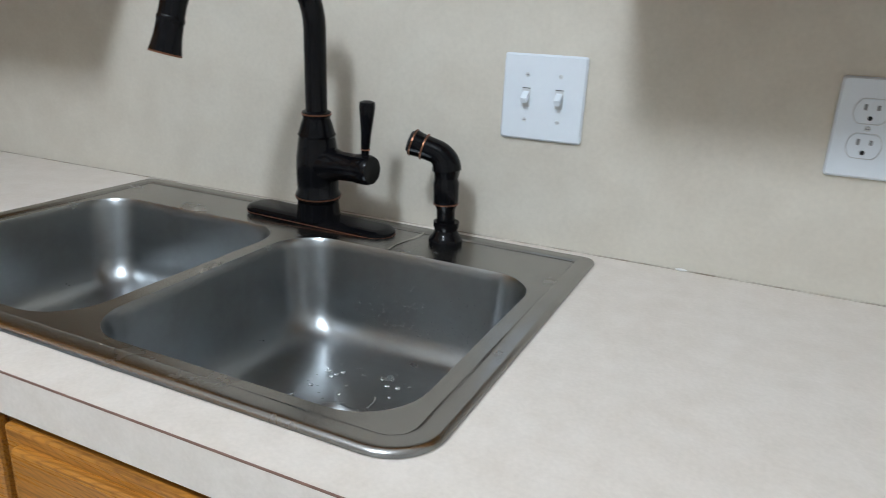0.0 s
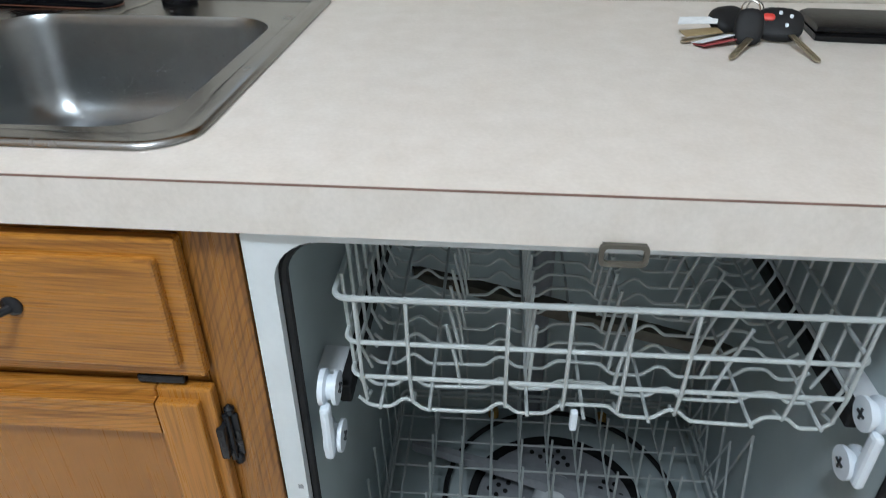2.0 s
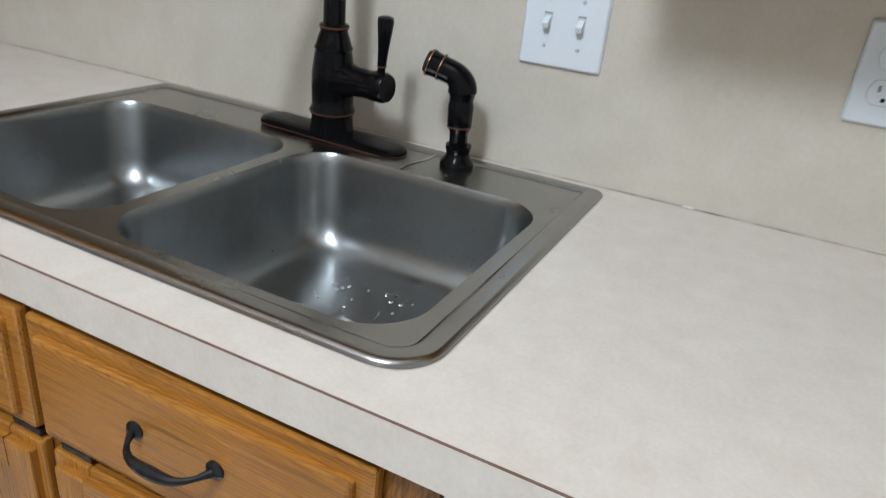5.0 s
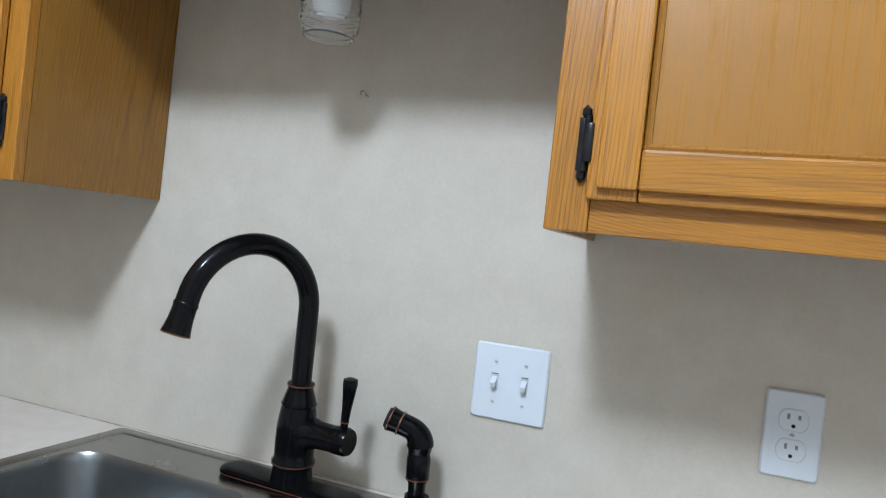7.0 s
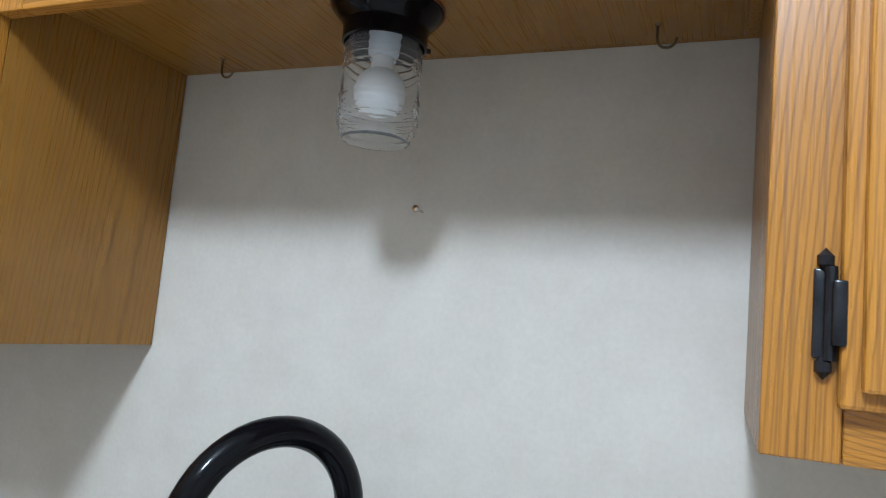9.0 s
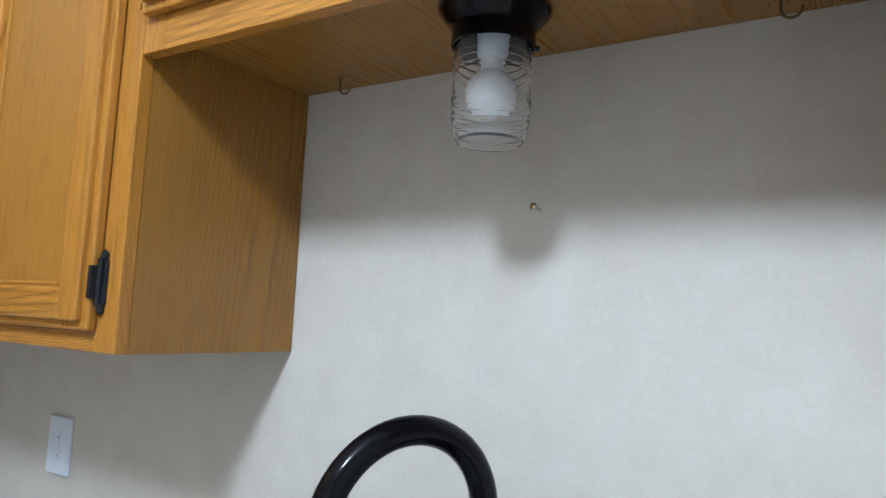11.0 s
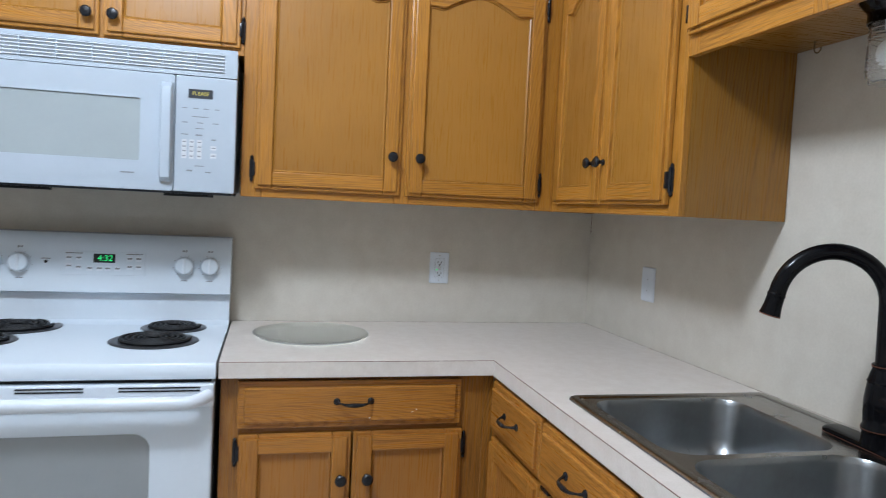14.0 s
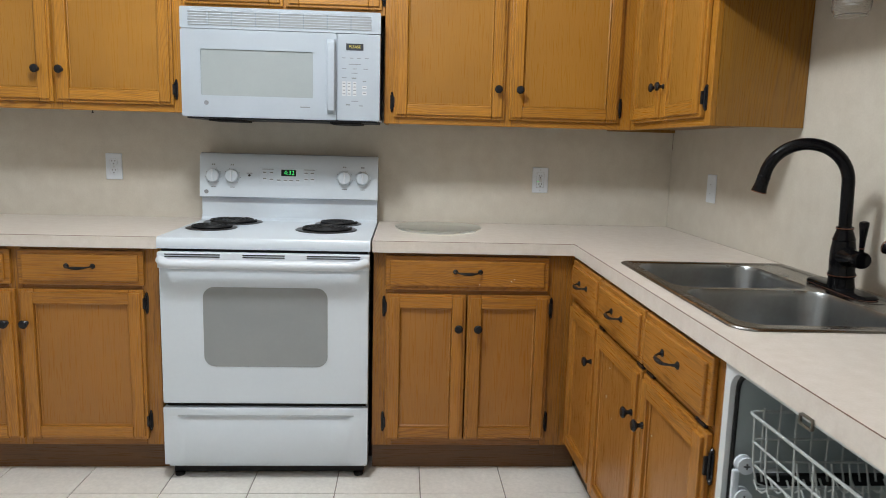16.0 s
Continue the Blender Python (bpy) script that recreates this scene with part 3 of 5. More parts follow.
def worktop(name, label, loops, edges):
    """A laminate slab; each edge: a strip (x0, x1, y0, y1) under its front rim, and the thin seam above it."""
    w = thing(name, label, "worktop")
    part("slab", taper(sheet(bmesh.new(), [[Vector((x, y, CT)) for x, y in loop] for loop in loops], 0.018)), LAMINATE, w)
    for strip, seam in edges:
        part("front_edge", taper(boxes((*strip, CT - TH, CT - 0.0016))), LAMINATE, w)
        part("seam_line", taper(boxes((*seam, CT - 0.0015, CT - 0.0002))), SEAM, w, "thin brown seam line")
    return w


S0 = 0.0017
worktop("worktop", "L-shaped beige laminate worktop with a brown edge line",
        [[(0.002, -0.002), (0.002, -1.326), (CX - S0, -1.326), (CX - S0, -CY + S0), (3.06, -CY + S0), (3.06, -0.002)],
         [(1.055, -0.06), (1.808, -0.06), (1.808, -0.527), (1.055, -0.527)]],
        [((CX - 0.012, CX, -1.3262, -CY), (CX - S0 + 0.0001, CX - 0.0001, -1.3261, -CY)),
         ((CX + 0.0003, 3.0602, -CY, -CY + 0.012), (CX - S0, 3.0601, -CY + 0.0001, -CY + S0 - 0.0001))])
worktop("worktop", "straight beige laminate worktop over the two-door cabinet beside the stove",
        [[(0.002, -2.093), (0.002, -3.11), (CX - S0, -3.11), (CX - S0, -2.093)]],
        [((CX - 0.012, CX, -3.1102, -2.0928), (CX - S0 + 0.0001, CX - 0.0001, -3.1101, -2.0929))])

# ---- stove (local: x along the wall, front towards -y) ----
SW = 0.753
PAN = material("dull_drip_pan", (0.085, 0.085, 0.092), 0.38, 0.6)[0]
st = thing("stove", "white enamel electric stove with four black coil burners", "stove", pose(0, -2.085, 0, 0, 0, 90))
part("body", boxes((0.006, SW - 0.006, -0.618, -0.02, 0.04, 0.893), bevel=0.004), ENAMEL, st)
part("plinth", boxes((0.02, SW - 0.02, -0.60, -0.05, 0.012, 0.04)), BLACK, st)
for fx in (0.04, SW - 0.04):
    for fy in (-0.60, -0.06):
        part("foot", lathe(bmesh.new(), [(0.0, 0), (0.018, 0), (0.018, 0.013), (0.0, 0.013)], pose(fx, fy, 0), 12), BLACK, st)
# cooktop with a rolled front rim
bm = bmesh.new()
prof = [(-0.655, 0.876), (-0.657, 0.884), (-0.656, 0.905), (-0.650, 0.914), (-0.64, 0.917), (-0.12, 0.917), (-0.105, 0.920), (-0.09, 0.930), (-0.085, 0.95), (-0.085, 1.02), (-0.03, 1.02), (-0.03, 0.876)]
loft(bm, [[(x, y, z) for y, z in prof] for x in (0.0, SW)])
part("cooktop", bm, ENAMEL, st, "white cooktop with a curved back rise", smooth=True)
# black bar set under the cooktop rim as the shade of that recess
part("shadow_gap", boxes((0.01, SW - 0.01, -0.637, -0.60, 0.864, 0.8755)), BLACK, st)
for bx, by, r in ((0.117, -0.375, 0.092), (0.150, -0.165, 0.115), (0.565, -0.375, 0.115), (0.592, -0.165, 0.092)):
    pan = part("drip_pan", lathe(bmesh.new(), [(0.0, 0.0), (r * 0.82, 0.0), (r * 0.86, 0.0026), (r + 0.002, 0.0032), (r + 0.006, 0.0008), (r + 0.006, -0.0002), (0.0, -0.0008)], pose(bx, by, 0.918), 36), PAN, st, "dark metal drip pan", smooth=True)
    turns = 5 if r > 0.1 else 4
    n = turns * 26
    pts = [(bx + (0.018 + (r * 0.84 - 0.018) * i / n) * math.cos(i / n * turns * 2 * math.pi), by + (0.018 + (r * 0.84 - 0.018) * i / n) * math.sin(i / n * turns * 2 * math.pi), 0.926) for i in range(n + 1)]
    part("coil", rod(pts, 0.0052, 6), BLACK, pan, "black spiral heating coil", smooth=True)
    part("coil_support", boxes(*[(bx - r * 0.85, bx + r * 0.85, by - 0.002, by + 0.002, 0.916, 0.921)]), DARKGREY, pan)
# backguard
bm = bmesh.new()
gp = [(-0.10, 1.014), (-0.112, 1.020), (-0.100, 1.150), (-0.092, 1.190), (-0.080, 1.202), (-0.06, 1.205), (-0.02, 1.203), (-0.012, 1.014)]
loft(bm, [[(x, y, z) for y, z in gp] for x in (-0.002, 0.006, SW - 0.006, SW + 0.002)])
bg = part("backguard", bm, ENAMEL, st, "white control panel", smooth=True)


def on_guard(x, z, proud=0.0):
    """A place on the sloping front of the control panel, and the turn that faces out of it."""
    y = -0.112 + (z - 1.020) / 0.130 * 0.012
    return pose(x, y - proud, z, 90 - 5.3, 0, 0)


for kx in (0.056, 0.135, 0.612, 0.690):
    kz = 1.108
    k = part("dial", lathe(bmesh.new(), [(0.0, 0.0), (0.031, 0.0), (0.031, 0.003), (0.0285, 0.006), (0.0275, 0.020), (0.024, 0.024), (0.0, 0.0245)], on_guard(kx, kz, 0.0005), 28), ENAMEL, bg, "round white burner dial", smooth=True)
    bm = box(bmesh.new(), -0.004, 0.004, -0.025, 0.025, 0.020, 0.030, bevel=0.002)
    bmesh.ops.transform(bm, matrix=on_guard(kx, kz, 0.0005), verts=bm.verts)
    part("grip", bm, PLASTIC, k)
    bm = bmesh.new()
    for a in range(-140, 141, 40):
        box(bm, 0.034 * math.sin(radians(a)) - 0.0012, 0.034 * math.sin(radians(a)) + 0.0012, 0.034 * math.cos(radians(a)) - 0.0012, 0.034 * math.cos(radians(a)) + 0.0012, 0.0003, 0.0007)
    box(bm, -0.010, 0.010, -0.049, -0.046, 0.0003, 0.0007)
    box(bm, -0.007, -0.001, 0.045, 0.051, 0.0003, 0.0007)
    box(bm, 0.002, 0.007, 0.045, 0.051, 0.0003, 0.0007)
    bmesh.ops.transform(bm, matrix=on_guard(kx, kz), verts=bm.verts)
    part("dial_marks", bm, GREY, bg, "grey printed dial marks")


def guard_plate(name, x0, x1, z0, z1, mat, parent, proud=0.001, bev=0.0, label=""):
    xm, zm = (x0 + x1) / 2, (z0 + z1) / 2
    bm = box(bmesh.new(), x0 - xm, x1 - xm, z0 - zm, z1 - zm, -0.002, proud, bevel=bev)
    bmesh.ops.transform(bm, matrix=on_guard(xm, zm), verts=bm.verts)
    return part(name, bm, mat, parent, label)


panel = guard_plate("keypad_panel", 0.250, 0.494, 1.073, 1.146, ENAMEL, bg, 0.0015, 0.001)
disp = guard_plate("display", 0.342, 0.405, 1.112, 1.140, BLACK, bg, 0.0025)
lettering("4:32", 0.026, GREEN, disp, on_guard(0.376, 1.126, 0.0032), "digits", "glowing green digits 4:32")
disp.children[-1].matrix_parent_inverse = disp.matrix_basis.inverted()
for kx, kz in ((0.272, 1.126), (0.300, 1.126), (0.272, 1.100), (0.300, 1.097), (0.332, 1.094), (0.360, 1.094), (0.384, 1.094), (0.412, 1.094), (0.448, 1.126), (0.474, 1.126), (0.448, 1.100), (0.474, 1.100)):
    guard_plate("key", kx - 0.009, kx + 0.009, kz - 0.008, kz + 0.008, PLASTIC, panel, 0.0022, 0.0006)
    guard_plate("key_print", kx - 0.007, kx + 0.007, kz - 0.002, kz + 0.003, GREY, panel, 0.0026)
for x0, x1 in ((0.262, 0.310), (0.438, 0.486)):
    guard_plate("key_print", x0, x1, 1.139, 1.142, GREY, panel, 0.0022)
part("indicator", lathe(bmesh.new(), [(0.0, 0), (0.005, 0), (0.005, 0.002), (0, 0.002)], on_guard(0.207, 1.112), 14), BLACK, bg)
guard_plate("key_print", 0.194, 0.220, 1.120, 1.123, GREY, bg, 0.0008)
part("badge", lathe(bmesh.new(), [(0.0, 0), (0.009, 0), (0.009, 0.0015), (0, 0.0015)], on_guard(0.026, 1.040), 18), GREY, bg, "small round grey badge")
# oven door
od = part("oven_door", boxes((0.004, SW - 0.004, -0.655, -0.620, 0.302, 0.862), bevel=0.005), ENAMEL, st, "white enamel oven door")
part("door_head", boxes((0.002, SW - 0.002, -0.664, -0.6205, 0.806, 0.8645), bevel=0.004), PLASTIC, od)
for x0, x1 in ((0.03, 0.222), (0.302, 0.450), (0.528, 0.718)):
    for z in (0.849, 0.857):
        part("vent_slot", boxes((x0, x1, -0.6655, -0.66, z - 0.0018, z + 0.0018)), BLACK, od)
bm = bmesh.new()
hpts, hr = [], []
for i in range(33):
    u = i / 32 * 2 - 1
    hpts.append((SW / 2 + u * 0.362, -0.664 - 0.045 * min(1, (1 - abs(u)) / 0.10) ** 0.6, 0.836 - 0.006 * min(1, (1 - abs(u)) / 0.10)))
    hr.append(0.0165)
tube(bm, hpts, hr, 12)
part("handle", bm, PLASTIC, od, "broad white bar handle", smooth=True)
part("oven_window", sheet(bmesh.new(), [upright(rounded(0.157, 0.601, 0.444, 0.739, 0.04, 0, 8), -0.6565)], 0.003, (0, 1, 0)), OVENGLASS, od, "grey oven window")
part("drawer_gap", boxes((0.012, SW - 0.012, -0.63, -0.60, 0.285, 0.3015)), BLACK, st)
bm = bmesh.new()
dp = [(-0.620, 0.066), (-0.650, 0.066), (-0.655, 0.072), (-0.655, 0.222), (-0.643, 0.238), (-0.642, 0.252), (-0.655, 0.258), (-0.655, 0.278), (-0.650, 0.284), (-0.620, 0.284)]
flat = [(y if abs(y + 0.655) > 0.014 else -0.655, z) for y, z in dp]
loft(bm, [[(x, y, z) for y, z in p] for x, p in ((0.004, flat), (0.055, flat), (0.085, dp), (SW - 0.085, dp), (SW - 0.055, flat), (SW - 0.004, flat))])
part("storage_drawer", bm, ENAMEL, st, "white drawer with a pressed finger groove", smooth=True)

# ---- microwave ----
MY = -2.070
mw = thing("microwave", "white over-the-range microwave with a grey window", "microwave", pose(0, MY, 0, 0, 0, 90))
MW, MZ0, MZ1 = 0.755, 1.347, 1.753
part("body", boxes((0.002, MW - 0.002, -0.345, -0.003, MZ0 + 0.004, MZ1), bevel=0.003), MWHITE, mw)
part("underside", boxes((0.01, MW - 0.01, -0.34, -0.02, MZ0 - 0.006, MZ0 + 0.0035)), DARKGREY, mw, "dark metal underside")
for x0, x1 in ((0.09, 0.21), (0.56, 0.68)):
    part("filter", boxes((x0, x1, -0.337, -0.12, MZ0 - 0.014, MZ0 - 0.0065)), BLACK, mw, "black grease filter")
VZ = 1.674
part("vent_head", sheet(bmesh.new(), [upright(rounded(0, MW, VZ + 0.001, MZ1 + 0.001, 0.005, 0, 3), -0.372), upright(rounded(0.03, MW - 0.035, VZ + 0.012, MZ1 - 0.012, 0.003, 0, 2), -0.372)], 0.026, (0, 1, 0)), MWHITE, mw)
part("vent_back", boxes((0.02, MW - 0.02, -0.366, -0.362, VZ + 0.006, MZ1 - 0.006)), LIGHTGREY, mw)
for i in range(6):
    z = VZ + 0.0175 + i * 0.0095
    bm = bmesh.new()
    loft(bm, [[(x, -0.3735, z - 0.0012), (x, -0.3735, z + 0.0008), (x, -0.3665, z + 0.0028), (x, -0.3665, z + 0.0008)] for x in (0.030, MW - 0.035)])
    part("louvre", bm, PLASTIC, mw)
for i in range(1, 8):
    part("louvre_post", boxes((i * 0.09 + 0.01, i * 0.09 + 0.014, -0.3715, -0.3665, VZ + 0.012, MZ1 - 0.012)), MWHITE, mw)
DX = 0.588
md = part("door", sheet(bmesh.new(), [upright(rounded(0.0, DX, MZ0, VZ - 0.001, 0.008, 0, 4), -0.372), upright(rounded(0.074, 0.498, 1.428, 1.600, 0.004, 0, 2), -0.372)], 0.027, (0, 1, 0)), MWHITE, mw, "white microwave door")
part("window", boxes((0.07, 0.502, -0.3685, -0.364, 1.424, 1.604)), MWGLASS, md, "grey window")
part("window_inset", sheet(bmesh.new(), [upright(rounded(0.028, 0.545, 1.376, 1.656, 0.006, 0, 3), -0.3728), upright(rounded(0.0735, 0.4985, 1.4275, 1.6005, 0.004, 0, 2), -0.3728)], 0.0007, (0, 1, 0)), MWHITE, md)
bm = bmesh.new()
loft(bm, [[(x, y, z) for x, y in ((0.553, -0.372), (0.553, -0.372 - d), (0.557, -0.376 - d), (0.580, -0.379 - d), (0.584, -0.372 - d), (0.584, -0.372))] for z, d in ((1.372, 0.004), (1.384, 0.018), (1.42, 0.024), (1.60, 0.024), (1.636, 0.018), (1.650, 0.004))])
part("handle", bm, MWHITE, md, "upright white door handle", smooth=True)
part("badge", lathe(bmesh.new(), [(0.0, 0), (0.0085, 0), (0.0085, 0.001), (0, 0.001)], pose(0.093, -0.373, 1.400, 90), 16), GREY, md)
part("name_bar", boxes((0.45, 0.486, -0.3738, -0.3729, 1.391, 1.395)), GREY, md, "grey line of small print")
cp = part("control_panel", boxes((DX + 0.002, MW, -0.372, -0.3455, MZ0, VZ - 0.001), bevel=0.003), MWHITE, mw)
md2 = part("display", boxes((0.624, 0.690, -0.3735, -0.371, 1.612, 1.637)), DARKGREY, cp, "dark display")
lettering("PLEASE", 0.0145, AMBER, md2, pose(0.657, -0.3738, 1.6245, 90), "digits", "amber display text PLEASE")
md2.children[-1].matrix_parent_inverse = md2.matrix_basis.inverted()
keys = [(x, 1.583, 0.014, 0.004) for x in (0.615, 0.645, 0.673, 0.703)] + [(x, 1.543, 0.016, 0.004) for x in (0.617, 0.657, 0.699)]
keys += [(0.617, 1.509, 0.018, 0.004), (0.655, 1.508, 0.018, 0.007), (0.695, 1.497, 0.012, 0.006), (0.695, 1.474, 0.011, 0.004), (0.695, 1.452, 0.011, 0.005)]
keys += [(x, z, 0.009, 0.005) for z in (1.488, 1.475, 1.462, 1.448) for x in (0.616, 0.636, 0.657)]
keys += [(0.632, 1.407, 0.016, 0.007), (0.682, 1.404, 0.016, 0.005)]
for kx, kz, w, h in keys:
    k = part("key", boxes((kx - w * 0.75, kx + w * 0.75, -0.3724, -0.3719, kz - h - 0.002, kz + h + 0.002)), LIGHTGREY if w < 0.012 else MWHITE, cp)
    part("key_print", boxes((kx - w / 2, kx + w / 2, -0.3728, -0.3723, kz - h / 3, kz + h / 3)), GREY, k)
for x0, x1, z in ((0.635, 0.68, 1.560), (0.645, 0.668, 1.527), (0.645, 0.672, 1.421)):
    part("key_print", boxes((x0, x1, -0.3728, -0.3719, z - 0.0012, z + 0.0012)), GREY, cp)

# ---- sink ----
SZ = CT + 0.004
SX0, SX1, SY0, SY1 = 1.024, 1.841, -0.552, -0.029
sk = thing("sink", "stainless steel double-bowl drop-in kitchen sink", "sink", pose(1.841, -0.029, 0, 0, 0, -0.9) @ Matrix.Translation((-1.841, 0.029, 0)))
BOWLS = ((1.064, 1.420), (1.441, 1.799))
BY0, BY1, BR = -0.515, -0.148, 0.062


def rim_loop(d, z):
    """The sink's outline, d inside its rim: tight corners behind, round ones in front."""
    out = []
    for cx, cy, r, a0 in ((SX1, SY1, 0.016, 0), (SX0, SY1, 0.016, 90), (SX0, SY0, 0.030, 180), (SX1, SY0, 0.048, 270)):
        q = max(r - d, 0.003)
        ox, oy = cx + (-d - q if cx == SX1 else d + q), cy + (-d - q if cy == SY1 else d + q)
        out += [Vector((ox + q * math.cos(radians(a0 + 90 * i / 8)), oy + q * math.sin(radians(a0 + 90 * i / 8)), z)) for i in range(9)]
    return out


deck = sheet(bmesh.new(), [rim_loop(0.0255, SZ)] + [rounded(a, b, BY0, BY1, BR, SZ, 10) for a, b in BOWLS], 0.0)
part("deck", deck, STEEL_RIM, sk, "stained steel deck")
bm = bmesh.new()
rim = [(0.026, -0.0002), (0.0245, 0.0004), (0.0225, 0.0022), (0.020, 0.0026), (0.008, 0.0026), (0.0055, 0.0024), (0.003, 0.0016), (0.0008, -0.0006), (0.0, -0.003), (0.002, -0.0038)]
loft(bm, [rim_loop(d, SZ + h) for d, h in rim], False, False)
part("rim", bm, STEEL_RIM, sk, "rolled steel rim with a pressed bead", smooth=True)
for a, b in BOWLS:
    bm = bmesh.new()
    prof = [(0.0, 0.0), (0.0008, -0.0015), (0.002, -0.004), (0.0035, -0.014), (0.010, -0.092), (0.013, -0.108), (0.019, -0.122), (0.028, -0.132), (0.040, -0.138), (0.055, -0.141), (0.078, -0.1425)]
    loops = [rounded(a + d, b - d, BY0 + d, BY1 - d, max(BR - d * 0.25, 0.03), SZ + h, 10) for d, h in prof]
    rings = loft(bm, loops, False, False)
    cx, cy = (a + b) / 2, (BY0 + BY1) / 2
    last = [Vector((cx + 0.045 * (p.x - cx) / (p - Vector((cx, cy, p.z))).length, cy + 0.045 * (p.y - cy) / (p - Vector((cx, cy, p.z))).length, SZ - 0.156)) for p in loops[-1]]
    vs = [bm.verts.new(p) for p in last]
    for i in range(len(vs)):
        j = (i + 1) % len(vs)
        bm.faces.new((rings[-1][i], rings[-1][j], vs[j], vs[i]))
    bowl = part("bowl", bm, STEEL_BOWL, sk, "brushed steel bowl", smooth=True)
    part("drain", lathe(bmesh.new(), [(0.0, -0.012), (0.03, -0.012), (0.036, -0.004), (0.044, 0.0), (0.047, 0.0012), (0.049, 0.0004), (0.049, -0.004), (0.0, -0.016)], pose(cx, cy, SZ - 0.156), 30), STEEL_BOWL, bowl, "round steel drain", smooth=True)
# pressed line behind the bowls beside the sprayer
part("pressed_line", rod([(1.585, -0.148, SZ + 0.0002), (1.583, -0.125, SZ + 0.0002), (1.590, -0.085, SZ + 0.0002), (1.592, -0.048, SZ + 0.0002)], 0.0018, 6), CHROME, sk, smooth=True)
# water drops on the bowl floor
random.seed(7)
bm = bmesh.new()
for i in range(150):
    a, b = BOWLS[1]
    x, y = random.uniform(a + 0.10, b - 0.045), random.uniform(BY0 + 0.05, BY1 - 0.06)
    r = random.choice((0.0012, 0.0016, 0.002, 0.003))
    bmesh.ops.create_icosphere(bm, subdivisions=1, radius=r, matrix=Matrix.Translation((x, y, SZ - 0.1425)) @ Matrix.Diagonal((1.2, 1, 0.5, 1)))
for i in range(130):
    x, h = random.triangular(BOWLS[1][0] + 0.07, BOWLS[1][1] - 0.05, BOWLS[1][1] - 0.10), random.triangular(0.03, 0.115, 0.10)
    d = 0.0035 + (h - 0.014) / 0.066 * 0.0065 if h < 0.08 else 0.010 + (h - 0.08) / 0.020 * 0.005 if h < 0.10 else 0.015 + (h - 0.1) / 0.018 * 0.009
    bmesh.ops.create_icosphere(bm, subdivisions=1, radius=random.choice((0.0006, 0.0008, 0.0012)), matrix=Matrix.Translation((x, BY1 - d, SZ - h)) @ Matrix.Diagonal((1, 0.5, 1.1, 1)))
tagged(solid("water_drops", bm, GLASS, "small clear water drops in the sink bowl", "water", "stuff", smooth=True))

# ---- faucet ----
FX, FY, FZ = 1.432, -0.085, SZ
fa = thing("faucet", "black oil-rubbed bronze gooseneck faucet with copper edges", "faucet", pose(FX, FY, FZ + 0.0005, 3.2, 1.6))
bm = bmesh.new()
loft(bm, [rounded(-0.127 + d, 0.127 - d, -0.028 + d, 0.028 - d, 0.0279 - d, h, 8) for d, h in ((0.001, 0.0), (0.0, 0.003), (0.001, 0.008), (0.006, 0.0115), (0.014, 0.0125))])
dp_ = part("deck_plate", bm, BRONZE, fa, "long oval black deck plate", smooth=True)
part("copper_edge", tube(bmesh.new(), [*(rounded(-0.1265, 0.1265, -0.0275, 0.0275, 0.0274, 0.0035, 8)), Vector((0.1265, 0.0, 0.0035))], 0.0008, 6), COPPER, dp_)
part("column", lathe(bmesh.new(), [(0.0, 0.010), (0.033, 0.010), (0.0315, 0.02), (0.030, 0.036), (0.033, 0.040), (0.033, 0.046), (0.030, 0.052), (0.031, 0.075), (0.0305, 0.10), (0.0275, 0.122), (0.026, 0.131), (0.0275, 0.134), (0.0255, 0.138), (0.022, 0.150), (0.019, 0.158), (0.0205, 0.161), (0.0205, 0.166), (0.017, 0.168), (0.0, 0.168)], seg=32), BRONZE, fa, smooth=True)
for z, r in ((0.043, 0.0322), (0.1635, 0.0198)):
    part("copper_ring", lathe(bmesh.new(), [(r - 0.004, z - 0.0018), (r + 0.0015, z - 0.001), (r + 0.0015, z + 0.001), (r - 0.004, z + 0.0018)], seg=32, caps=False), COPPER, fa, "worn copper ring", smooth=True)
way = Vector((-0.075, -0.168, 0)).normalized()
R, Z0 = 0.0970, 0.2790
pts = [Vector((0, 0, 0.165)), Vector((0, 0, 0.22)), Vector((0, 0, 0.25))]
for i in range(25):
    a = radians(168) * i / 24
    pts.append(way * (R - R * math.cos(a)) + Vector((0, 0, Z0 + R * math.sin(a))))
end, tan = pts[-1], (pts[-1] - pts[-2]).normalized()
pts.append(end + tan * 0.012)
part("spout", rod(pts, 0.0155, 18), BRONZE, fa, "arched black spout", smooth=True)
tip = end + tan * 0.004
mt = Matrix.Translation(tip) @ tan.to_track_quat("Z", "Y").to_matrix().to_4x4()
sp = part("spout_end", lathe(bmesh.new(), [(0.0, 0.0), (0.0156, 0.0), (0.0166, 0.002), (0.0166, 0.005), (0.0158, 0.007), (0.0165, 0.024), (0.0182, 0.036), (0.0192, 0.041), (0.0192, 0.0435), (0.0174, 0.0435), (0.0168, 0.039), (0.0, 0.039)], mt, 28), BRONZE, fa, smooth=True)
part("copper_ring", lathe(bmesh.new(), [(0.0184, 0.0422), (0.0197, 0.0422), (0.0195, 0.0444), (0.0172, 0.0444)], mt, 28, False), COPPER, sp)
vd = Vector((1.0, -0.12, 0.06)).normalized()
mv = Matrix.Translation((0.0, 0, 0.092)) @ vd.to_track_quat("Z", "Y").to_matrix().to_4x4()
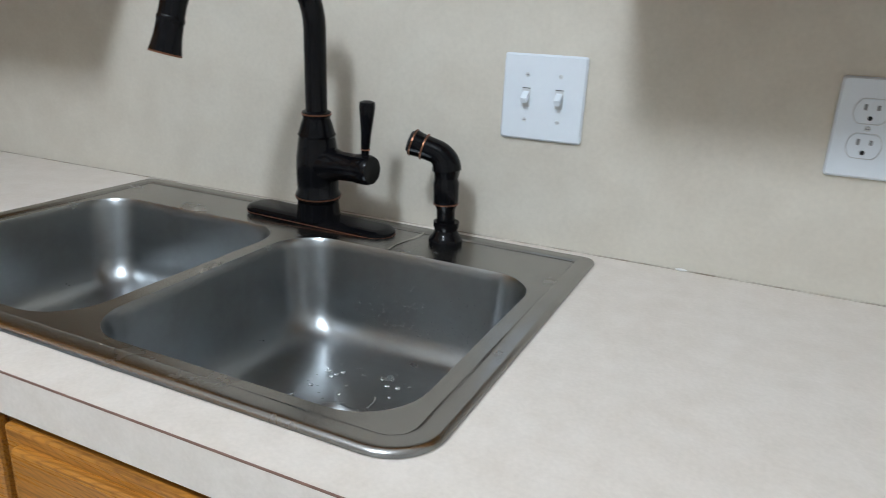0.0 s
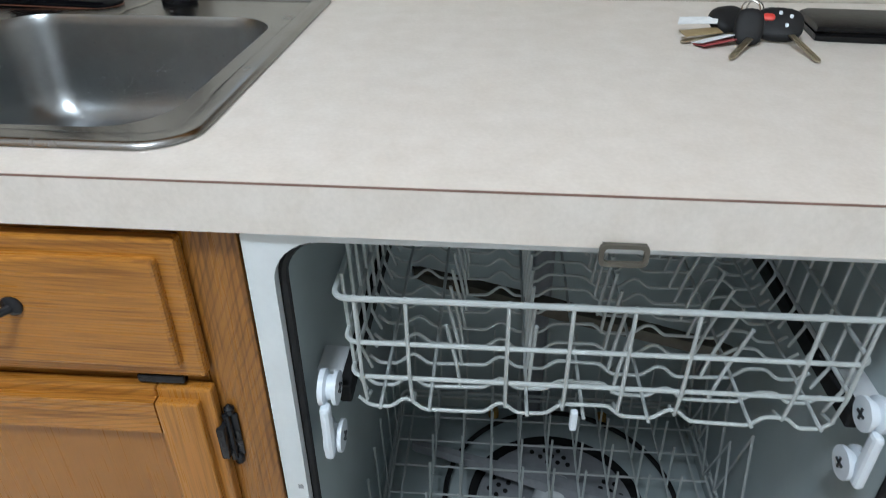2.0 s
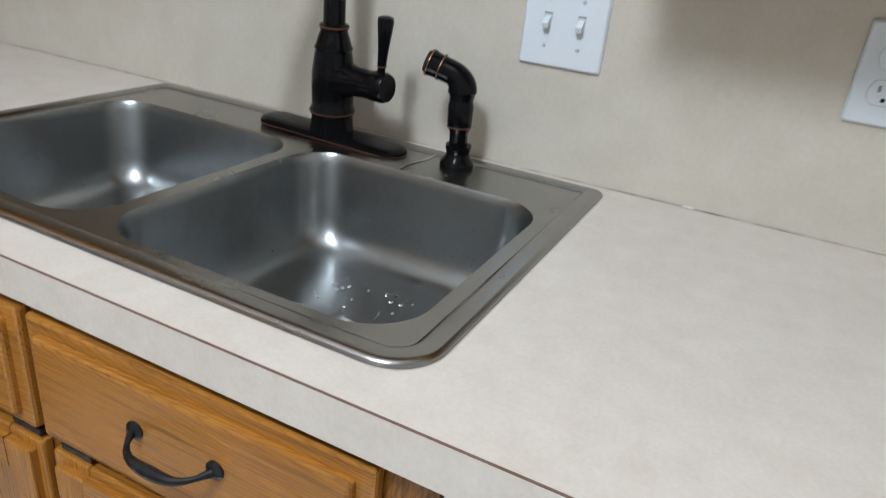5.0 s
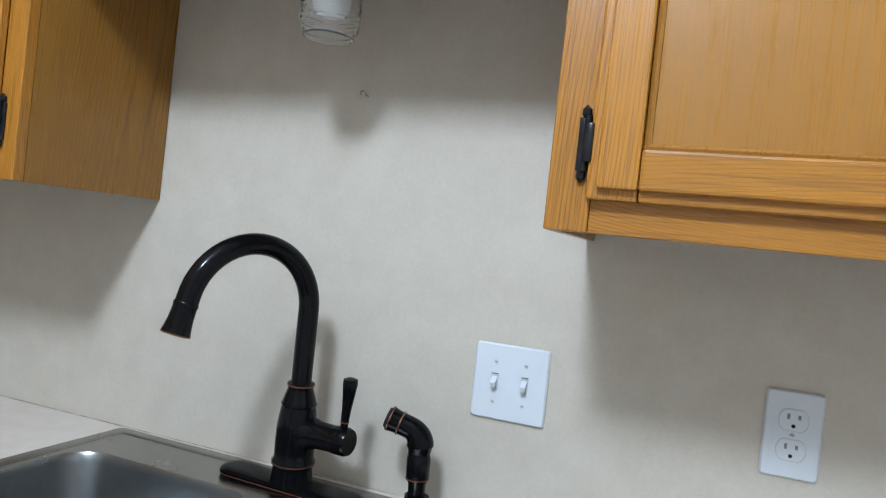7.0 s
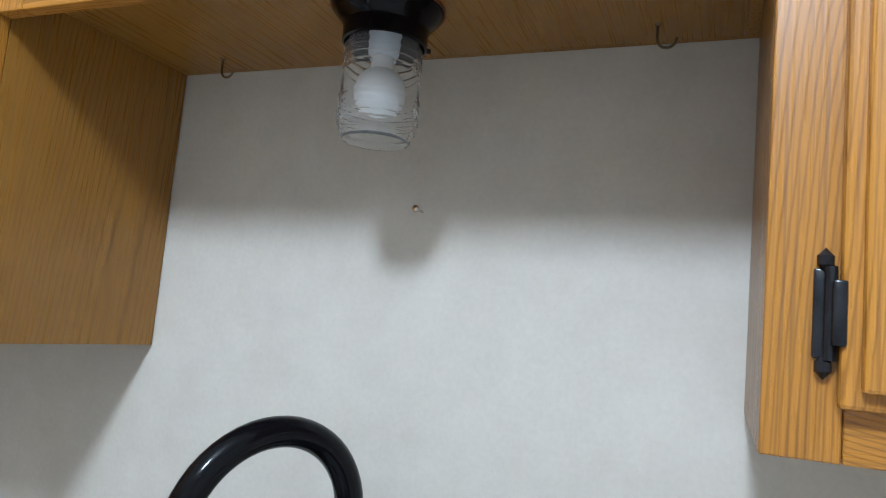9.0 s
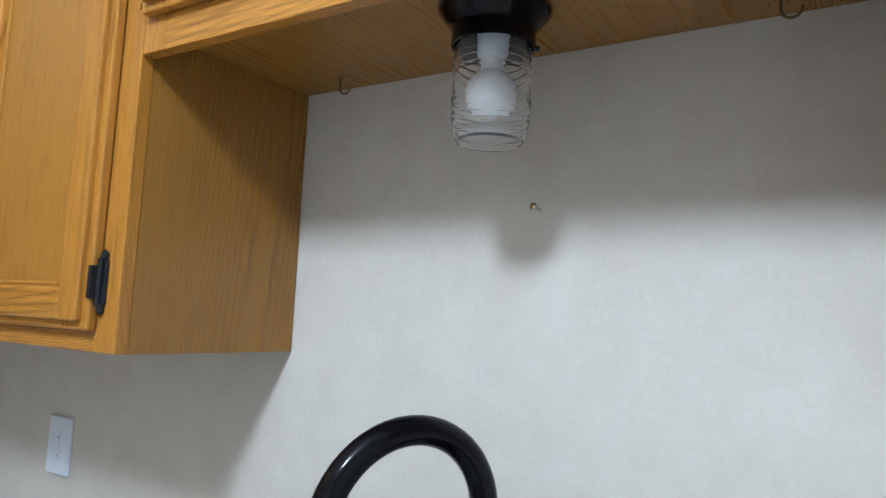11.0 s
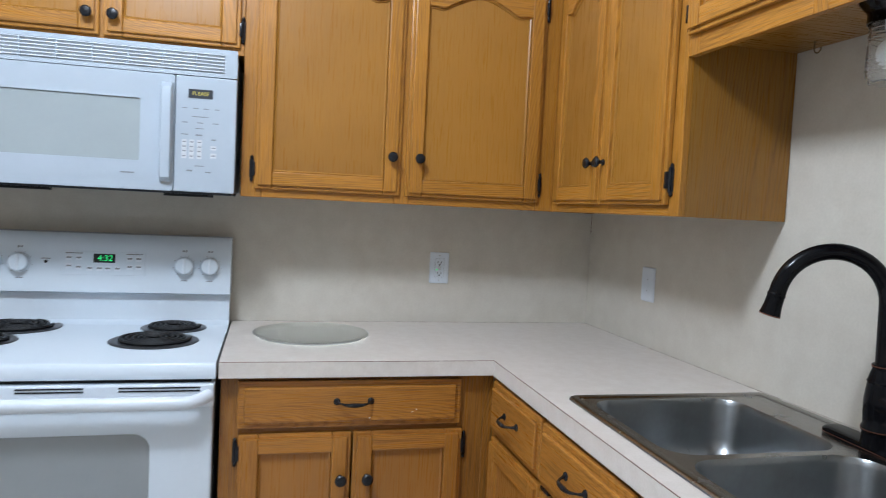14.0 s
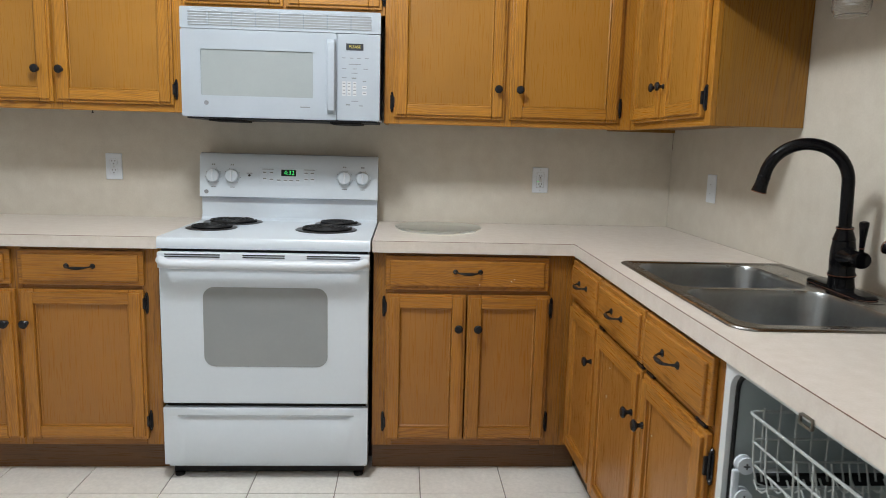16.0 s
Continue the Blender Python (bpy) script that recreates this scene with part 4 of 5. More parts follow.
part("valve", lathe(bmesh.new(), [(0.0, 0.0), (0.027, 0.015), (0.024, 0.032), (0.0205, 0.042), (0.0200, 0.072), (0.0205, 0.074), (0.0212, 0.076), (0.0212, 0.094), (0.019, 0.099), (0.0, 0.100)], mv, 26), BRONZE, fa, smooth=True)
lv = mv @ Vector((0, 0, 0.086))
part("lever", tube(bmesh.new(), [lv + Vector((0, 0, 0.012)), lv + Vector((0.001, 0, 0.028)), lv + Vector((0.001, 0, 0.032)), lv + Vector((0.002, 0, 0.05)), lv + Vector((0.003, 0, 0.072)), lv + Vector((0.0035, 0, 0.088)), lv + Vector((0.0035, 0, 0.094)), lv + Vector((0.0035, 0, 0.096))], [0.0055, 0.0055, 0.0062, 0.0072, 0.0095, 0.0112, 0.0105, 0.005], 16), BRONZE, fa, "tapered black lever", smooth=True)
part("copper_ring", lathe(bmesh.new(), [(0.004, -0.0015), (0.0068, -0.0008), (0.0068, 0.0008), (0.004, 0.0015)], Matrix.Translation(lv + Vector((0.001, 0, 0.029))), 18, False), COPPER, fa)
# side sprayer
ss = thing("side_sprayer", "black bronze side sprayer standing in its holder on the sink", "sprayer", pose(1.636, -0.074, SZ))
part("holder", lathe(bmesh.new(), [(0.0, 0.0), (0.0235, 0.0), (0.024, 0.005), (0.022, 0.010), (0.018, 0.015), (0.016, 0.020), (0.018, 0.026), (0.018, 0.032), (0.012, 0.032), (0.0, 0.030)], seg=26), BRONZE, ss, smooth=True)
part("stem", lathe(bmesh.new(), [(0.0, 0.028), (0.0125, 0.028), (0.0130, 0.050), (0.0160, 0.056), (0.0172, 0.062), (0.0178, 0.086), (0.0165, 0.091), (0.0165, 0.096), (0.0, 0.096)], pose(0, 0, 0, 0, -2, 0), 24), BRONZE, ss, smooth=True)
part("copper_ring", lathe(bmesh.new(), [(0.0145, 0.0555), (0.0175, 0.0562), (0.0178, 0.0580), (0.0155, 0.0586)], pose(0, 0, 0, 0, -2, 0), 24, False), COPPER, ss)
hd = Vector((-1, -0.22, 0)).normalized()
pts = [Vector((-0.003, 0, 0.092)), Vector((-0.003, 0, 0.104))]
for i in range(9):
    a = radians(78) * i / 8
    pts.append(Vector((-0.003, 0, 0.104)) + hd * (0.026 - 0.026 * math.cos(a)) + Vector((0, 0, 0.026 * math.sin(a))))
d_ = (pts[-1] - pts[-2]).normalized()
pts += [pts[-1] + d_ * 0.016, pts[-1] + d_ * 0.030]
part("head", rod(pts, [0.016, 0.0185, 0.020, 0.020, 0.0195, 0.019, 0.0182, 0.0175, 0.017, 0.0165, 0.0165, 0.0165, 0.0185], 20), BRONZE, ss, smooth=True)
for k in (0.012, 0.028):
    mr = Matrix.Translation(pts[-3] + d_ * k) @ d_.to_track_quat("Z", "Y").to_matrix().to_4x4()
    part("copper_ring", lathe(bmesh.new(), [(0.016, -0.0012), (0.0185 + 0.03 * (k - 0.012), -0.0006), (0.0185 + 0.03 * (k - 0.012), 0.0008), (0.016, 0.0014)], mr, 22, False), COPPER, ss)
part("nozzle", lathe(bmesh.new(), [(0.0, 0.0), (0.0155, 0.0), (0.0145, 0.004), (0.0, 0.004)], Matrix.Translation(pts[-1]) @ d_.to_track_quat("Z", "Y").to_matrix().to_4x4(), 20), BLACK, ss)


# ---- switches and outlets (local: plate in xz, facing -y) ----
def plate(name, label, category, m, w, h):
    p = thing(name, label, category, m)
    bm = bmesh.new()
    loft(bm, [upright(rounded(-w / 2 + d, w / 2 - d, -h / 2 + d, h / 2 - d, 0.004, 0, 3), -y) for d, y in ((0.0, 0.001), (0.0, 0.003), (0.0025, 0.006))])
    return p, part("cover_plate", bm, PLASTIC, p)


def screw_in(parent, x, z, y=-0.006):
    part("screw", lathe(bmesh.new(), [(0.0, 0.0), (0.003, 0.0), (0.0026, 0.001), (0.0, 0.0013)], pose(x, y, z, 90), 10), LIGHTGREY, parent)
    part("screw_slot", boxes((x - 0.0022, x + 0.0022, y - 0.0016, y - 0.0012, z - 0.0004, z + 0.0004)), GREY, parent)


_, cov = plate("light_switch", "white double toggle switch plate on the wall by the sink", "switch", pose(1.738, 0, 1.121), 0.114, 0.114)
for x in (-0.023, 0.023):
    part("slot", boxes((x - 0.0055, x + 0.0055, -0.0066, -0.0058, -0.0125, 0.0125)), LIGHTGREY, cov)
    part("slot_edge", boxes((x - 0.0055, x + 0.0055, -0.0069, -0.0063, 0.0118, 0.0128)), DARKGREY, cov)
    bm = bmesh.new()
    loft(bm, [[(x - 0.004, y, z), (x + 0.004, y, z), (x + 0.0036, y2, z2), (x - 0.0036, y2, z2)] for y, z, y2, z2 in ((-0.0067, 0.0085, -0.0067, -0.003), (-0.0185, -0.0005, -0.0160, -0.0072))])
    part("toggle", bm, PLASTIC, cov)
    for z in (0.030, -0.030):
        screw_in(cov, x, z)


def duplex(m, label):
    p, cov = plate("outlet", label, "outlet", m, 0.070, 0.114)
    for z in (0.0195, -0.0195):
        bm = bmesh.new()
        outline = [(0.0172 * math.cos(a), max(-0.0135, min(0.0135, 0.0172 * math.sin(a)))) for a in (2 * math.pi * i / 32 for i in range(32))]
        loft(bm, [[(px, -y, z + pz) for px, pz in outline] for y in (0.0055, 0.0075)])
        r = part("receptacle", bm, PLASTIC, cov)
        ring = [(px * 1.05, -0.0062, z + pz * 1.06) for px, pz in outline]
        part("groove", tube(bmesh.new(), ring + ring[:1], 0.0005, 4), LIGHTGREY, cov)
        for x, hh in ((-0.0065, 0.004), (0.0065, 0.0033)):
            part("slot", boxes((x - 0.0017, x + 0.0017, -0.0078, -0.0072, z + 0.003 - hh + 0.002, z + 0.003 + hh + 0.001)), GREY, r)
        part("ground_hole", lathe(bmesh.new(), [(0.0, 0), (0.0026, 0), (0.0026, 0.0004), (0, 0.0004)], pose(0, -0.0075, z - 0.0075, 90), 10), BLACK, r)
    screw_in(cov, 0, 0)
    return p


duplex(pose(2.120, 0, 1.120), "white duplex outlet on the wall above the keys")
duplex(pose(0, -2.484, 1.133, 0, 0, 90), "white duplex outlet on the wall beside the stove")
g, cov = plate("outlet", "white safety outlet with a small green light", "outlet", pose(0, -0.601, 1.116, 0, 0, 90), 0.072, 0.114)
ins = part("receptacle", boxes((-0.0165, 0.0165, -0.0078, -0.005, -0.033, 0.033), bevel=0.001), PLASTIC, cov)
part("groove", boxes((-0.0172, 0.0172, -0.0064, -0.0058, -0.0338, 0.0338)), GREY, cov)
for z in (0.019, -0.019):
    for x in (-0.006, 0.006):
        part("slot", boxes((x - 0.0012, x + 0.0012, -0.0083, -0.0076, z - 0.002, z + 0.005)), DARKGREY, ins)
    part("ground_hole", lathe(bmesh.new(), [(0.0, 0), (0.003, 0), (0.003, 0.0005), (0, 0.0005)], pose(0, -0.0078, z - 0.0075, 90), 10), BLACK, ins)
for z in (0.004, -0.004):
    part("button", boxes((-0.006, 0.006, -0.0092, -0.0076, z - 0.0028, z + 0.0028)), LIGHTGREY, ins)
part("light", lathe(bmesh.new(), [(0.0, 0), (0.0028, 0), (0.0028, 0.0012), (0, 0.0015)], pose(-0.010, -0.0078, -0.006, 90), 10), GREEN, ins, "small green light")
for z in (0.046, -0.046):
    screw_in(cov, 0, z)
b_, cov = plate("wall_plate", "white blank plate with two screws on the sink wall", "plate", pose(0.4435, 0, 1.119), 0.076, 0.112)
part("inset", boxes((-0.006, 0.006, -0.0068, -0.0055, -0.03, 0.03)), PLASTIC, cov)
for z in (0.016, -0.020):
    part("hole", lathe(bmesh.new(), [(0.0, 0), (0.0022, 0), (0.0022, 0.0005), (0, 0.0005)], pose(0, -0.0068, z, 90), 10), GREY, cov)

# ---- jar lamp under the bridge cabinet ----
jl = thing("jar_lamp", "black cap lamp with a ribbed clear glass jar and white bulb", "lamp", pose(1.453, -0.150, 1.745) @ Matrix.Diagonal((0.87, 0.87, 1.0, 1.0)))
cap = part("cap", lathe(bmesh.new(), [(0.0, 0.0), (0.0695, 0.0), (0.0705, -0.004), (0.068, -0.010), (0.060, -0.018), (0.054, -0.025), (0.053, -0.029), (0.053, -0.045), (0.050, -0.046), (0.049, -0.030), (0.0, -0.028)], seg=40), BRONZE, jl, "black metal cap", smooth=True)
part("copper_edge", lathe(bmesh.new(), [(0.066, -0.0005), (0.0725, -0.002), (0.0722, -0.0055), (0.068, -0.004)], seg=40, caps=False), COPPER, cap)
for a in (40, 160, 280):
    part("thumb_screw", lathe(bmesh.new(), [(0.0, 0), (0.003, 0), (0.003, 0.008), (0.0, 0.009)], pose(0.051 * math.cos(radians(a)), 0.051 * math.sin(radians(a)), -0.040, 0, 90, a), 8), BRONZE, cap)
outer = [(0.043, -0.032), (0.044, -0.044)]
for i in range(4):
    z = -0.047 - i * 0.0080
    outer += [(0.0455, z), (0.0462, z - 0.0008), (0.0488, z - 0.0026), (0.0488, z - 0.0044), (0.0462, z - 0.0062)]
outer += [(0.0485, -0.084), (0.0490, -0.090), (0.0490, -0.101)]
for i in range(4):
    z = -0.103 - i * 0.0076
    outer += [(0.0480, z), (0.0504, z - 0.0020), (0.0504, z - 0.0040), (0.0480, z - 0.0060)]
outer += [(0.0495, -0.135), (0.0480, -0.139), (0.0435, -0.1415), (0.0425, -0.1435), (0.0430, -0.1490), (0.0405, -0.1515), (0.0, -0.1515)]
inner = [(0.0405, -0.032), (0.0435, -0.050), (0.0462, -0.085), (0.0465, -0.132), (0.0445, -0.138), (0.0405, -0.141), (0.0395, -0.148), (0.0, -0.148)]
part("jar", lathe(bmesh.new(), outer + inner[::-1], seg=40, caps=False), JARGLASS, jl, "ribbed clear glass jar", smooth=True)
part("socket", lathe(bmesh.new(), [(0.0, -0.029), (0.020, -0.029), (0.020, -0.050), (0.017, -0.056), (0.0, -0.056)], seg=24), PLASTIC, jl, smooth=True)
part("bulb", lathe(bmesh.new(), [(0.0, -0.05), (0.0135, -0.054), (0.0145, -0.073), (0.022, -0.077), (0.029, -0.084), (0.0328, -0.095), (0.0312, -0.106), (0.024, -0.1155), (0.012, -0.121), (0.0, -0.122)], seg=28), OPAL, jl, "unlit white bulb", smooth=True)


# ---- cup hooks, screw ----
def cup_hook(x, y):
    h = thing("cup_hook", "small brass cup hook screwed under the bridge cabinet", "hook", pose(x, y, 1.745), "cup hooks")
    pts = [(0, 0, 0.002), (0, 0, -0.014)] + [(0.010 - 0.010 * math.cos(radians(a)), 0, -0.016 - 0.011 * math.sin(radians(a))) for a in range(0, 200, 20)]
    part("hook", rod(pts, 0.0016, 8), HOOKM, h, smooth=True)
    part("collar", lathe(bmesh.new(), [(0, 0), (0.0042, 0), (0.003, -0.002), (0, -0.0025)], seg=14), HOOKM, h)


cup_hook(1.148, -0.050)
cup_hook(1.726, -0.055)
ws = thing("wall_screw", "small steel screw sticking out of the wallpaper", "screw", pose(1.448, 0, 1.546))
part("shank", lathe(bmesh.new(), [(0.0, -0.004), (0.0018, -0.004), (0.0018, 0.014), (0.0, 0.014)], pose(0, 0, 0, 82, 0, -14), 8), CHROME, ws)
part("screw_head", lathe(bmesh.new(), [(0.0, 0.013), (0.0048, 0.013), (0.0042, 0.0158), (0.0, 0.0170)], pose(0, 0, 0, 82, 0, -14), 14), CHROME, ws, smooth=True)

nl = thing("nail", "small dark nail sticking out under the wall cabinet", "nail", pose(0.275, -2.446, UP0 + 0.0205))
part("shank", lathe(bmesh.new(), [(0.0, 0.0), (0.0018, 0.0), (0.0018, -0.008), (0.0042, -0.0085), (0.0038, -0.011), (0.0, -0.0115)], seg=10), BLACK, nl, smooth=True)
lump = bmesh.new()
bmesh.ops.create_icosphere(lump, subdivisions=2, radius=1.0, matrix=pose(1.947, -0.004, 0.9162) @ Matrix.Diagonal((0.008, 0.002, 0.0018, 1)))
solid("caulk_lump", lump, CEIL, "small white lump of caulk on the wall joint", "trim", "structure", smooth=True)

# ---- turntable on the worktop ----
tt = thing("turntable", "round frosted glass microwave turntable lying on the worktop", "plate", pose(0.290, -1.073, CT + 0.0002))
part("glass_plate", lathe(bmesh.new(), [(0.0, 0.0), (0.140, 0.0), (0.160, 0.004), (0.174, 0.012), (0.178, 0.0135), (0.1785, 0.0155), (0.176, 0.0165), (0.160, 0.0095), (0.140, 0.0055), (0.0, 0.005)], seg=64, caps=False), FROST, tt, smooth=True).visible_shadow = False

# ---- keys and wallet ----
random.seed(3)
kb = thing("car_keys", "bunch of car keys with black fobs, tags and a steel ring", "keys", pose(2.358, -0.200, CT) @ Matrix.Diagonal((0.84, 0.88, 0.86, 1.0)))


def blob(name, cx, cy, cz, rx, ry, rz, mat, rot=(0, 0, 0), label=""):
    bm = bmesh.new()
    bmesh.ops.create_uvsphere(bm, u_segments=20, v_segments=12, radius=1.0)
    for v in bm.verts:
        for k in range(3):
            v.co[k] = math.copysign(abs(v.co[k]) ** 0.72, v.co[k])
    bmesh.ops.transform(bm, matrix=pose(cx, cy, cz, *rot) @ Matrix.Diagonal((rx, ry, rz, 1)), verts=bm.verts)
    return part(name, bm, mat, kb, label, smooth=True)


def key_blade(x0, y0, z0, x1, y1, z1):
    a, b = Vector((x0, y0, z0)), Vector((x1, y1, z1))
    m = Matrix.Translation(a) @ (b - a).to_track_quat("X", "Z").to_matrix().to_4x4()
    n = (b - a).length
    bm = boxes((0, n - 0.006, -0.0042, 0.0042, -0.0011, 0.0011), (0.002, n - 0.010, -0.0012, 0.0012, -0.0016, 0.0016))
    loft(bm, [[(n - 0.006, -0.0042, z), (n - 0.006, 0.0042, z), (n, 0.0015, z), (n, -0.0015, z)] for z in (-0.0011, 0.0011)])
    bmesh.ops.transform(bm, matrix=m, verts=bm.verts)
    return part("key_blade", bm, BRASSY, kb, "worn steel key blade")


blob("fob", -0.012, 0.030, 0.018, 0.030, 0.024, 0.012, BLACK, (30, 0, 25), "black plastic key fob")
blob("key_head", 0.000, -0.016, 0.022, 0.019, 0.025, 0.007, BLACK, (58, 0, -12), "black key head")
blob("remote_fob", 0.046, 0.004, 0.021, 0.032, 0.025, 0.009, BLACK, (42, 0, -18), "black remote fob with buttons")
FACE = pose(0.046, 0.004, 0.021, 42, 0, -18)
RED = mottled("red_button", (0.62, 0.05, 0.04), (0.70, 0.07, 0.05), 30, 0.4)
p_ = FACE @ Vector((-0.014, 0.004, 0.0088))
blob("red_button", *p_, 0.0080, 0.0056, 0.0022, RED, (42, 0, -18), "red alarm button")
for bx, by in ((0.000, 0.012), (0.014, 0.008), (0.010, -0.006)):
    p_ = FACE @ Vector((bx, by, 0.0088))
    blob("button_mark", *p_, 0.0024, 0.0030, 0.0009, PLASTIC, (42, 0, -18))
key_blade(-0.002, -0.034, 0.012, -0.042, -0.092, 0.003)
key_blade(0.056, -0.022, 0.014, 0.066, -0.098, 0.003)
key_blade(-0.012, 0.004, 0.008, -0.088, -0.022, 0.003)
for i, (cx, cy, cz, rt) in enumerate(((0.020, 0.030, 0.034, (70, 10, 0)), (0.012, 0.024, 0.036, (40, -30, 20)))):
    ring = [pose(cx, cy, cz, *rt) @ Vector((0.012 * math.cos(a), 0.012 * math.sin(a), 0)) for a in (2 * math.pi * k / 24 for k in range(25))]
    part("split_ring", rod(ring, 0.0011, 8), CHROME, kb, "steel split ring", smooth=True)
PAPER = mottled("worn_paper", (0.72, 0.75, 0.78), (0.80, 0.82, 0.84), 50, 0.6)
TAN = mottled("tan_plastic", (0.26, 0.19, 0.09), (0.34, 0.26, 0.13), 40, 0.5)
REDEDGE = mottled("red_card", (0.30, 0.05, 0.05), (0.36, 0.07, 0.07), 40, 0.5)
for nm, mat, m in (("tag", PAPER, pose(-0.058, 0.020, 0.021, 8, -6, -18)), ("tag", TAN, pose(-0.058, -0.004, 0.012, 2, -4, 8)), ("tag", PAPER, pose(-0.046, -0.022, 0.008, -14, -6, 24)), ("tag", REDEDGE, pose(-0.044, -0.026, 0.005, -8, -4, 24))):
    bm = boxes((-0.026, 0.026, -0.012, 0.012, -0.0007, 0.0007), bevel=0.0004)
    bmesh.ops.transform(bm, matrix=m, verts=bm.verts)
    part(nm, bm, mat, kb, "worn store tag")
LEATHER = mottled("black_leather", (0.004, 0.004, 0.005), (0.008, 0.008, 0.008), 60, 0.36, 0.4, 400)
LEATHER.node_tree.nodes["Principled BSDF"].inputs["Specular IOR Level"].default_value = 0.25
wl = thing("wallet", "folded black leather wallet lying behind the keys", "wallet", pose(2.553, -0.168, CT, 0, 0, -6) @ Matrix.Diagonal((1.0, 0.78, 0.66, 1.0)))
bm = bmesh.new()
fold = [(-0.055, 0.001), (-0.055, 0.010), (-0.050, 0.0125), (0.044, 0.0125), (0.050, 0.0145), (0.044, 0.0165), (-0.050, 0.0165), (-0.054, 0.0185), (-0.055, 0.026), (-0.048, 0.029), (0.052, 0.029), (0.060, 0.024), (0.062, 0.014), (0.060, 0.004), (0.052, 0.001)]
loft(bm, [[(x, y * s, z * s2) for y, z in fold] for x, s, s2 in ((-0.108, 0.93, 0.9), (-0.100, 1.0, 1.0), (0.0, 1.0, 1.03), (0.100, 1.0, 1.0), (0.108, 0.93, 0.9))])
part("leather_fold", bm, LEATHER, wl, smooth=True)
part("inner_leaf", boxes((-0.098, 0.098, -0.048, 0.040, 0.0130, 0.0160), bevel=0.0008), BLACK, wl)

# ---- dishwasher with its door let down (open) ----
DW0, DW1, DWF = 1.880, 2.491, -0.590
TX0, TX1, TZ0, TZ1, TY1 = 1.904, 2.455, 0.158, 0.862, -0.055
dw = thing("dishwasher", "open off-white dishwasher with its door let down", "dishwasher")
front = [upright(rounded(DW0, DW1, 0.10, 0.868, 0.004, 0, 2), DWF), upright(rounded(TX0 - 0.002, TX1 + 0.002, 0.155, 0.860, 0.040, 0, 8), DWF)]
part("front_frame", sheet(bmesh.new(), front, 0.020, (0, 1, 0)), FRAME_W, dw, "white front frame")
for nm, d in (("tub_side", (TX0 - 0.004, TX0, DWF + 0.012, TY1, TZ0, TZ1)), ("tub_side", (TX1, TX1 + 0.004, DWF + 0.012, TY1, TZ0, TZ1)), ("tub_back", (TX0, TX1, TY1, TY1 + 0.004, TZ0, TZ1)), ("tub_top", (TX0, TX1, DWF + 0.012, TY1, TZ1, TZ1 + 0.004)), ("tub_floor", (TX0, TX1, DWF + 0.012, TY1, TZ0 - 0.004, TZ0))):
    part(nm, boxes(d), TUB, dw)
gl = upright(rounded(TX0 + 0.0015, TX1 - 0.0015, 0.159, 0.857, 0.037, 0, 8), DWF + 0.014)
part("gasket", tube(bmesh.new(), gl + gl[:1], 0.0045, 8), BLACK, dw, "black rubber gasket", smooth=True)
ARM = mottled("brown_grey_plastic", (0.075, 0.066, 0.052), (0.10, 0.09, 0.07), 30, 0.4)
bm = bmesh.new()
sheet(bm, [upright(rounded(2.153, 2.189, 0.858, 0.877, 0.005, 0, 3), DWF - 0.016), upright(rounded(2.1565, 2.1855, 0.8615, 0.8735, 0.003, 0, 2), DWF - 0.016)], 0.004, (0, 1, 0))
part("latch", bm, ARM, dw, "dark steel latch loop")
part("latch_arm", boxes((2.155, 2.187, DWF - 0.0119, DWF + 0.01, 0.8745, 0.8765)), ARM, dw)
# door, folded down flat
dd = part("door", boxes((DW0 + 0.004, DW1 - 0.004, DWF - 0.70, DWF - 0.02, 0.118, 0.142), bevel=0.004), TUB, dw, "inner face of the open door")
part("door_skin", boxes((DW0 + 0.002, DW1 - 0.002, DWF - 0.71, DWF - 0.015, 0.086, 0.1175), bevel=0.004), BISQUE, dd, "off-white outer panel")
part("soap_cup", boxes((2.10, 2.22, DWF - 0.42, DWF - 0.30, 0.1425, 0.156), bevel=0.004), LIGHTGREY, dd)
part("toe_panel", boxes((DW0 + 0.004, DW1 - 0.004, DWF + 0.035, DWF + 0.045, 0.0, 0.10)), BLACK, dw)
for s in (0.700, 0.650, 0.640):
    part("label_print", boxes((1.893, 1.898, DWF - 0.0006, DWF - 0.0001, s - 0.13, s - 0.125)), GREY, dw)
part("label_print", boxes((1.8925, 1.8985, DWF - 0.0006, DWF - 0.0001, 0.50, 0.545)), GREY, dw)
# floor of the tub
CXD, CYD = 2.200, -0.275
part("sump_ring", lathe(bmesh.new(), [(0.132, 0.0005), (0.146, 0.0005), (0.146, 0.010), (0.132, 0.010)], pose(CXD, CYD, TZ0), 48, False), BLACK, dw, smooth=True)
part("filter_dish", lathe(bmesh.new(), [(0.0, 0.0006), (0.13, 0.0006), (0.13, 0.006), (0.05, 0.012), (0.0, 0.012)], pose(CXD, CYD, TZ0), 48), GREY, dw, "grey filter dish", smooth=True)
bm = bmesh.new()
for k in range(3):
    for a in range(0, 360, 12):
        if (a // 36) % 2 == 0:
            r = 0.085 + k * 0.014
            lathe(bm, [(0.0, 0), (0.0042, 0), (0.0042, 0.002), (0, 0.002)], pose(CXD + r * math.cos(radians(a + k * 6)), CYD + r * math.sin(radians(a + k * 6)), TZ0 + 0.0068 + (0.13 - r) * 0.075), 8)
tagged(part("perforation", bm, BLACK, dw), kind="stuff")
